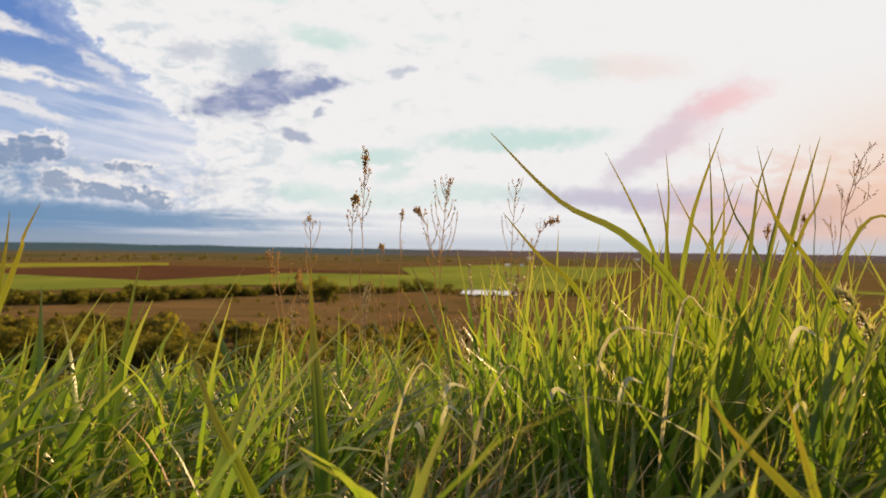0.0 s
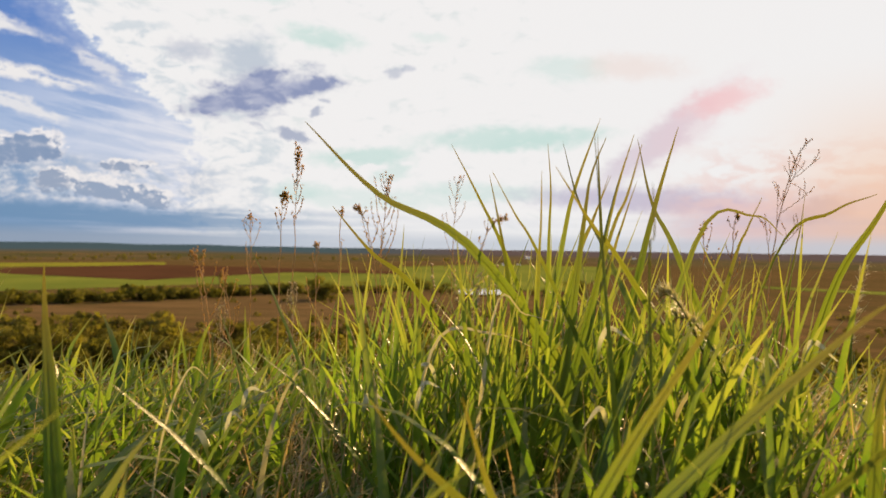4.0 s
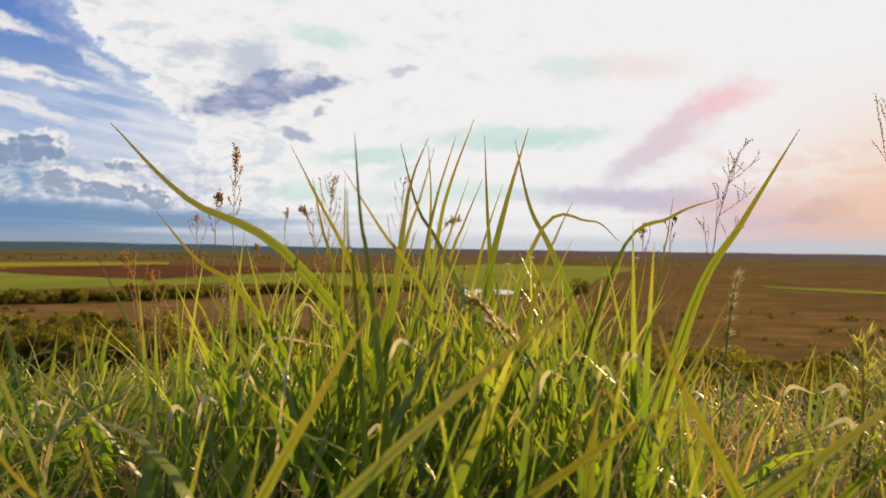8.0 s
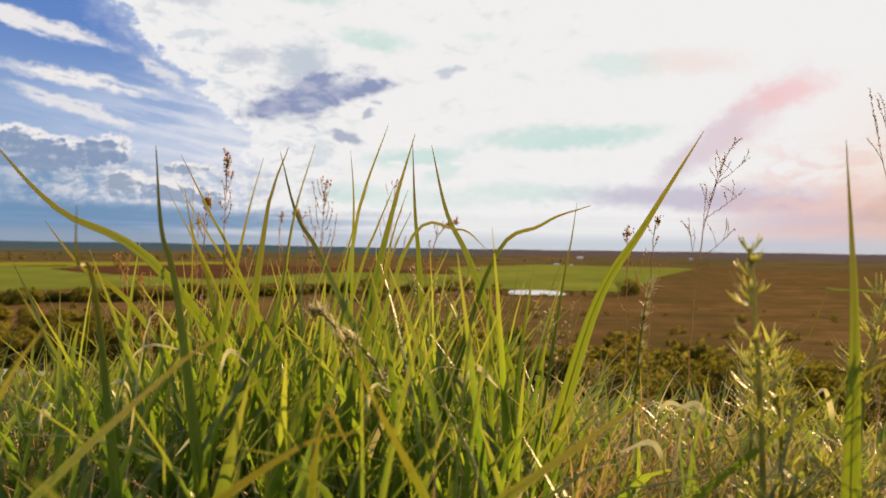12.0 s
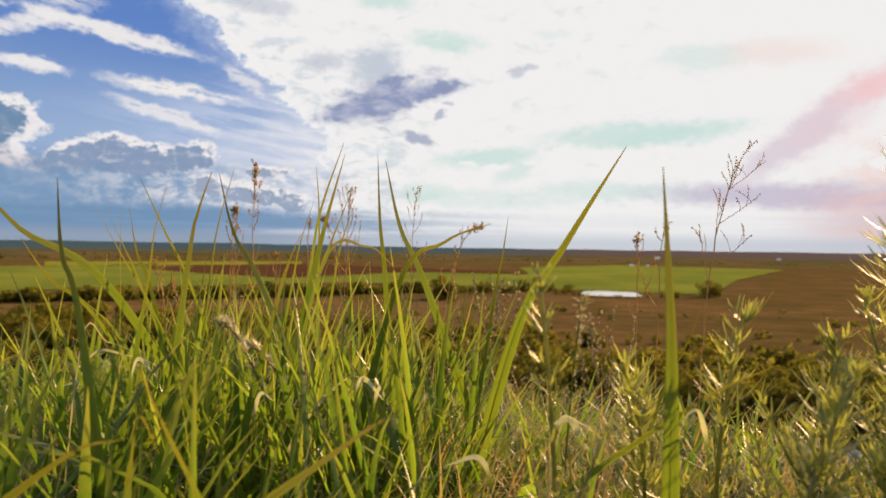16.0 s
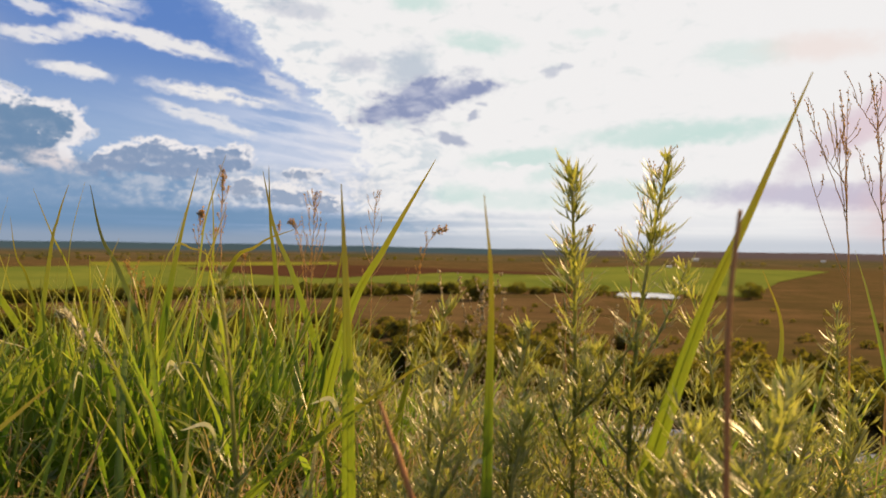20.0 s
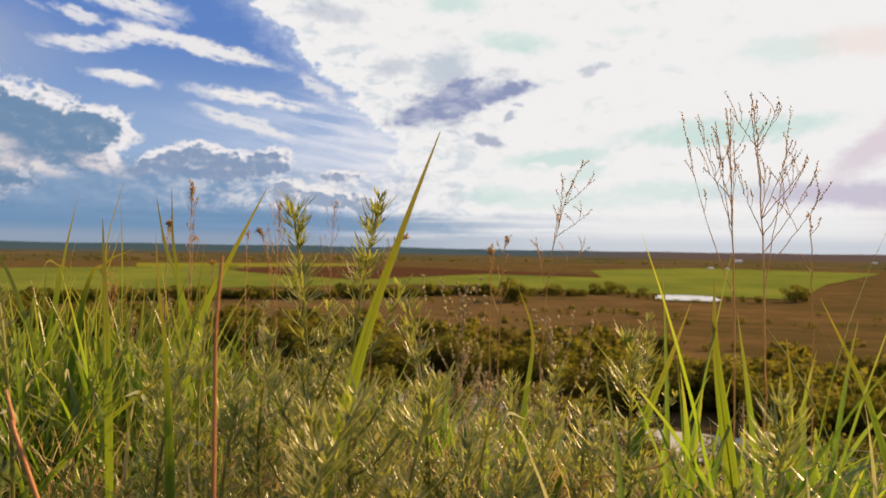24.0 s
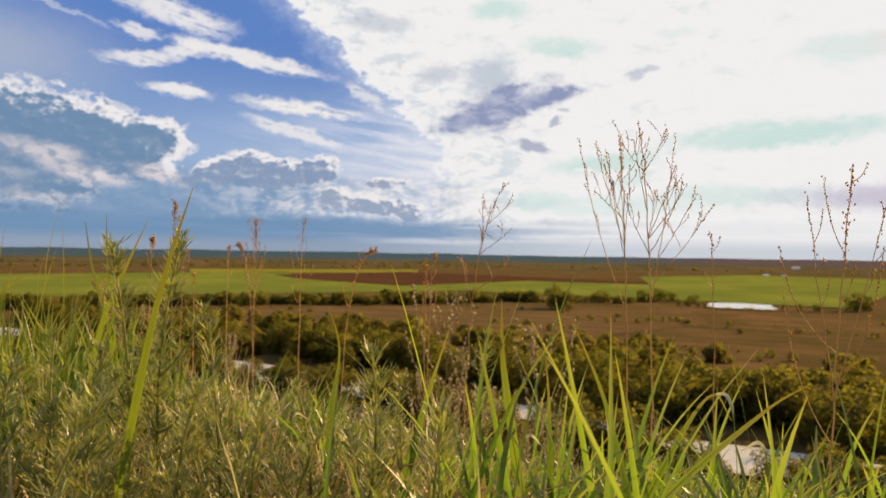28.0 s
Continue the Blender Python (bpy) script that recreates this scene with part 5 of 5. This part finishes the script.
pale_leaf((0.515, 0.446, 0.156), (0.533, 0.450, 0.157), (0.540, 0.107), (0.545, 0.456), 0.0085)
pale_leaf((0.597, 0.446, 0.167), (0.608, 0.450, 0.168), (0.615, 0.118), (0.620, 0.456), 0.0070)
pale_leaf((0.671, 0.366, 0.150), (0.653, 0.370, 0.150), (0.646, 0.100), (0.641, 0.376), 0.0063)
pale_leaf((0.398, 0.496, 0.149), (0.388, 0.500, 0.159), (0.381, 0.109), (0.376, 0.506), 0.0063)
pale_leaf((1.215, 0.616, 0.187), (1.234, 0.620, 0.187), (1.241, 0.137), (1.246, 0.626), 0.0082)
pale_leaf((1.243, 0.616, 0.141), (1.262, 0.620, 0.147), (1.269, 0.097), (1.274, 0.626), 0.0068)
pale_leaf((0.466, 0.366, 0.155), (0.486, 0.370, 0.156), (0.493, 0.106), (0.498, 0.376), 0.0063)
pale_leaf((0.345, 0.416, 0.169), (0.332, 0.420, 0.169), (0.325, 0.119), (0.320, 0.426), 0.0068)
pale_leaf((0.223, 0.396, 0.133), (0.236, 0.400, 0.142), (0.243, 0.092), (0.248, 0.406), 0.0066)
pale_leaf((0.114, 0.496, 0.148), (0.131, 0.500, 0.147), (0.138, 0.097), (0.143, 0.506), 0.0076)
pale_leaf((0.099, 0.466, 0.130), (0.085, 0.470, 0.132), (0.078, 0.082), (0.073, 0.476), 0.0085)
pale_leaf((0.014, 0.416, 0.129), (0.003, 0.420, 0.130), (-0.004, 0.080), (-0.009, 0.426), 0.0073)
pale_leaf((-0.028, 0.416, 0.115), (-0.014, 0.420, 0.118), (-0.007, 0.068), (-0.002, 0.426), 0.0087)
pale_leaf((0.020, 0.446, 0.140), (0.004, 0.450, 0.138), (-0.003, 0.088), (-0.008, 0.456), 0.0070)
pale_leaf((0.543, 0.496, 0.144), (0.524, 0.500, 0.145), (0.517, 0.095), (0.512, 0.506), 0.0073)
pale_leaf((1.071, 0.596, 0.126), (1.053, 0.600, 0.135), (1.046, 0.085), (1.041, 0.606), 0.0061)
pale_leaf((0.866, 0.496, 0.157), (0.847, 0.500, 0.156), (0.840, 0.106), (0.835, 0.506), 0.0059)
pale_leaf((0.260, 0.416, 0.181), (0.242, 0.420, 0.188), (0.235, 0.138), (0.230, 0.426), 0.0068)
pale_leaf((0.137, 0.416, 0.152), (0.125, 0.420, 0.150), (0.118, 0.100), (0.113, 0.426), 0.0090)
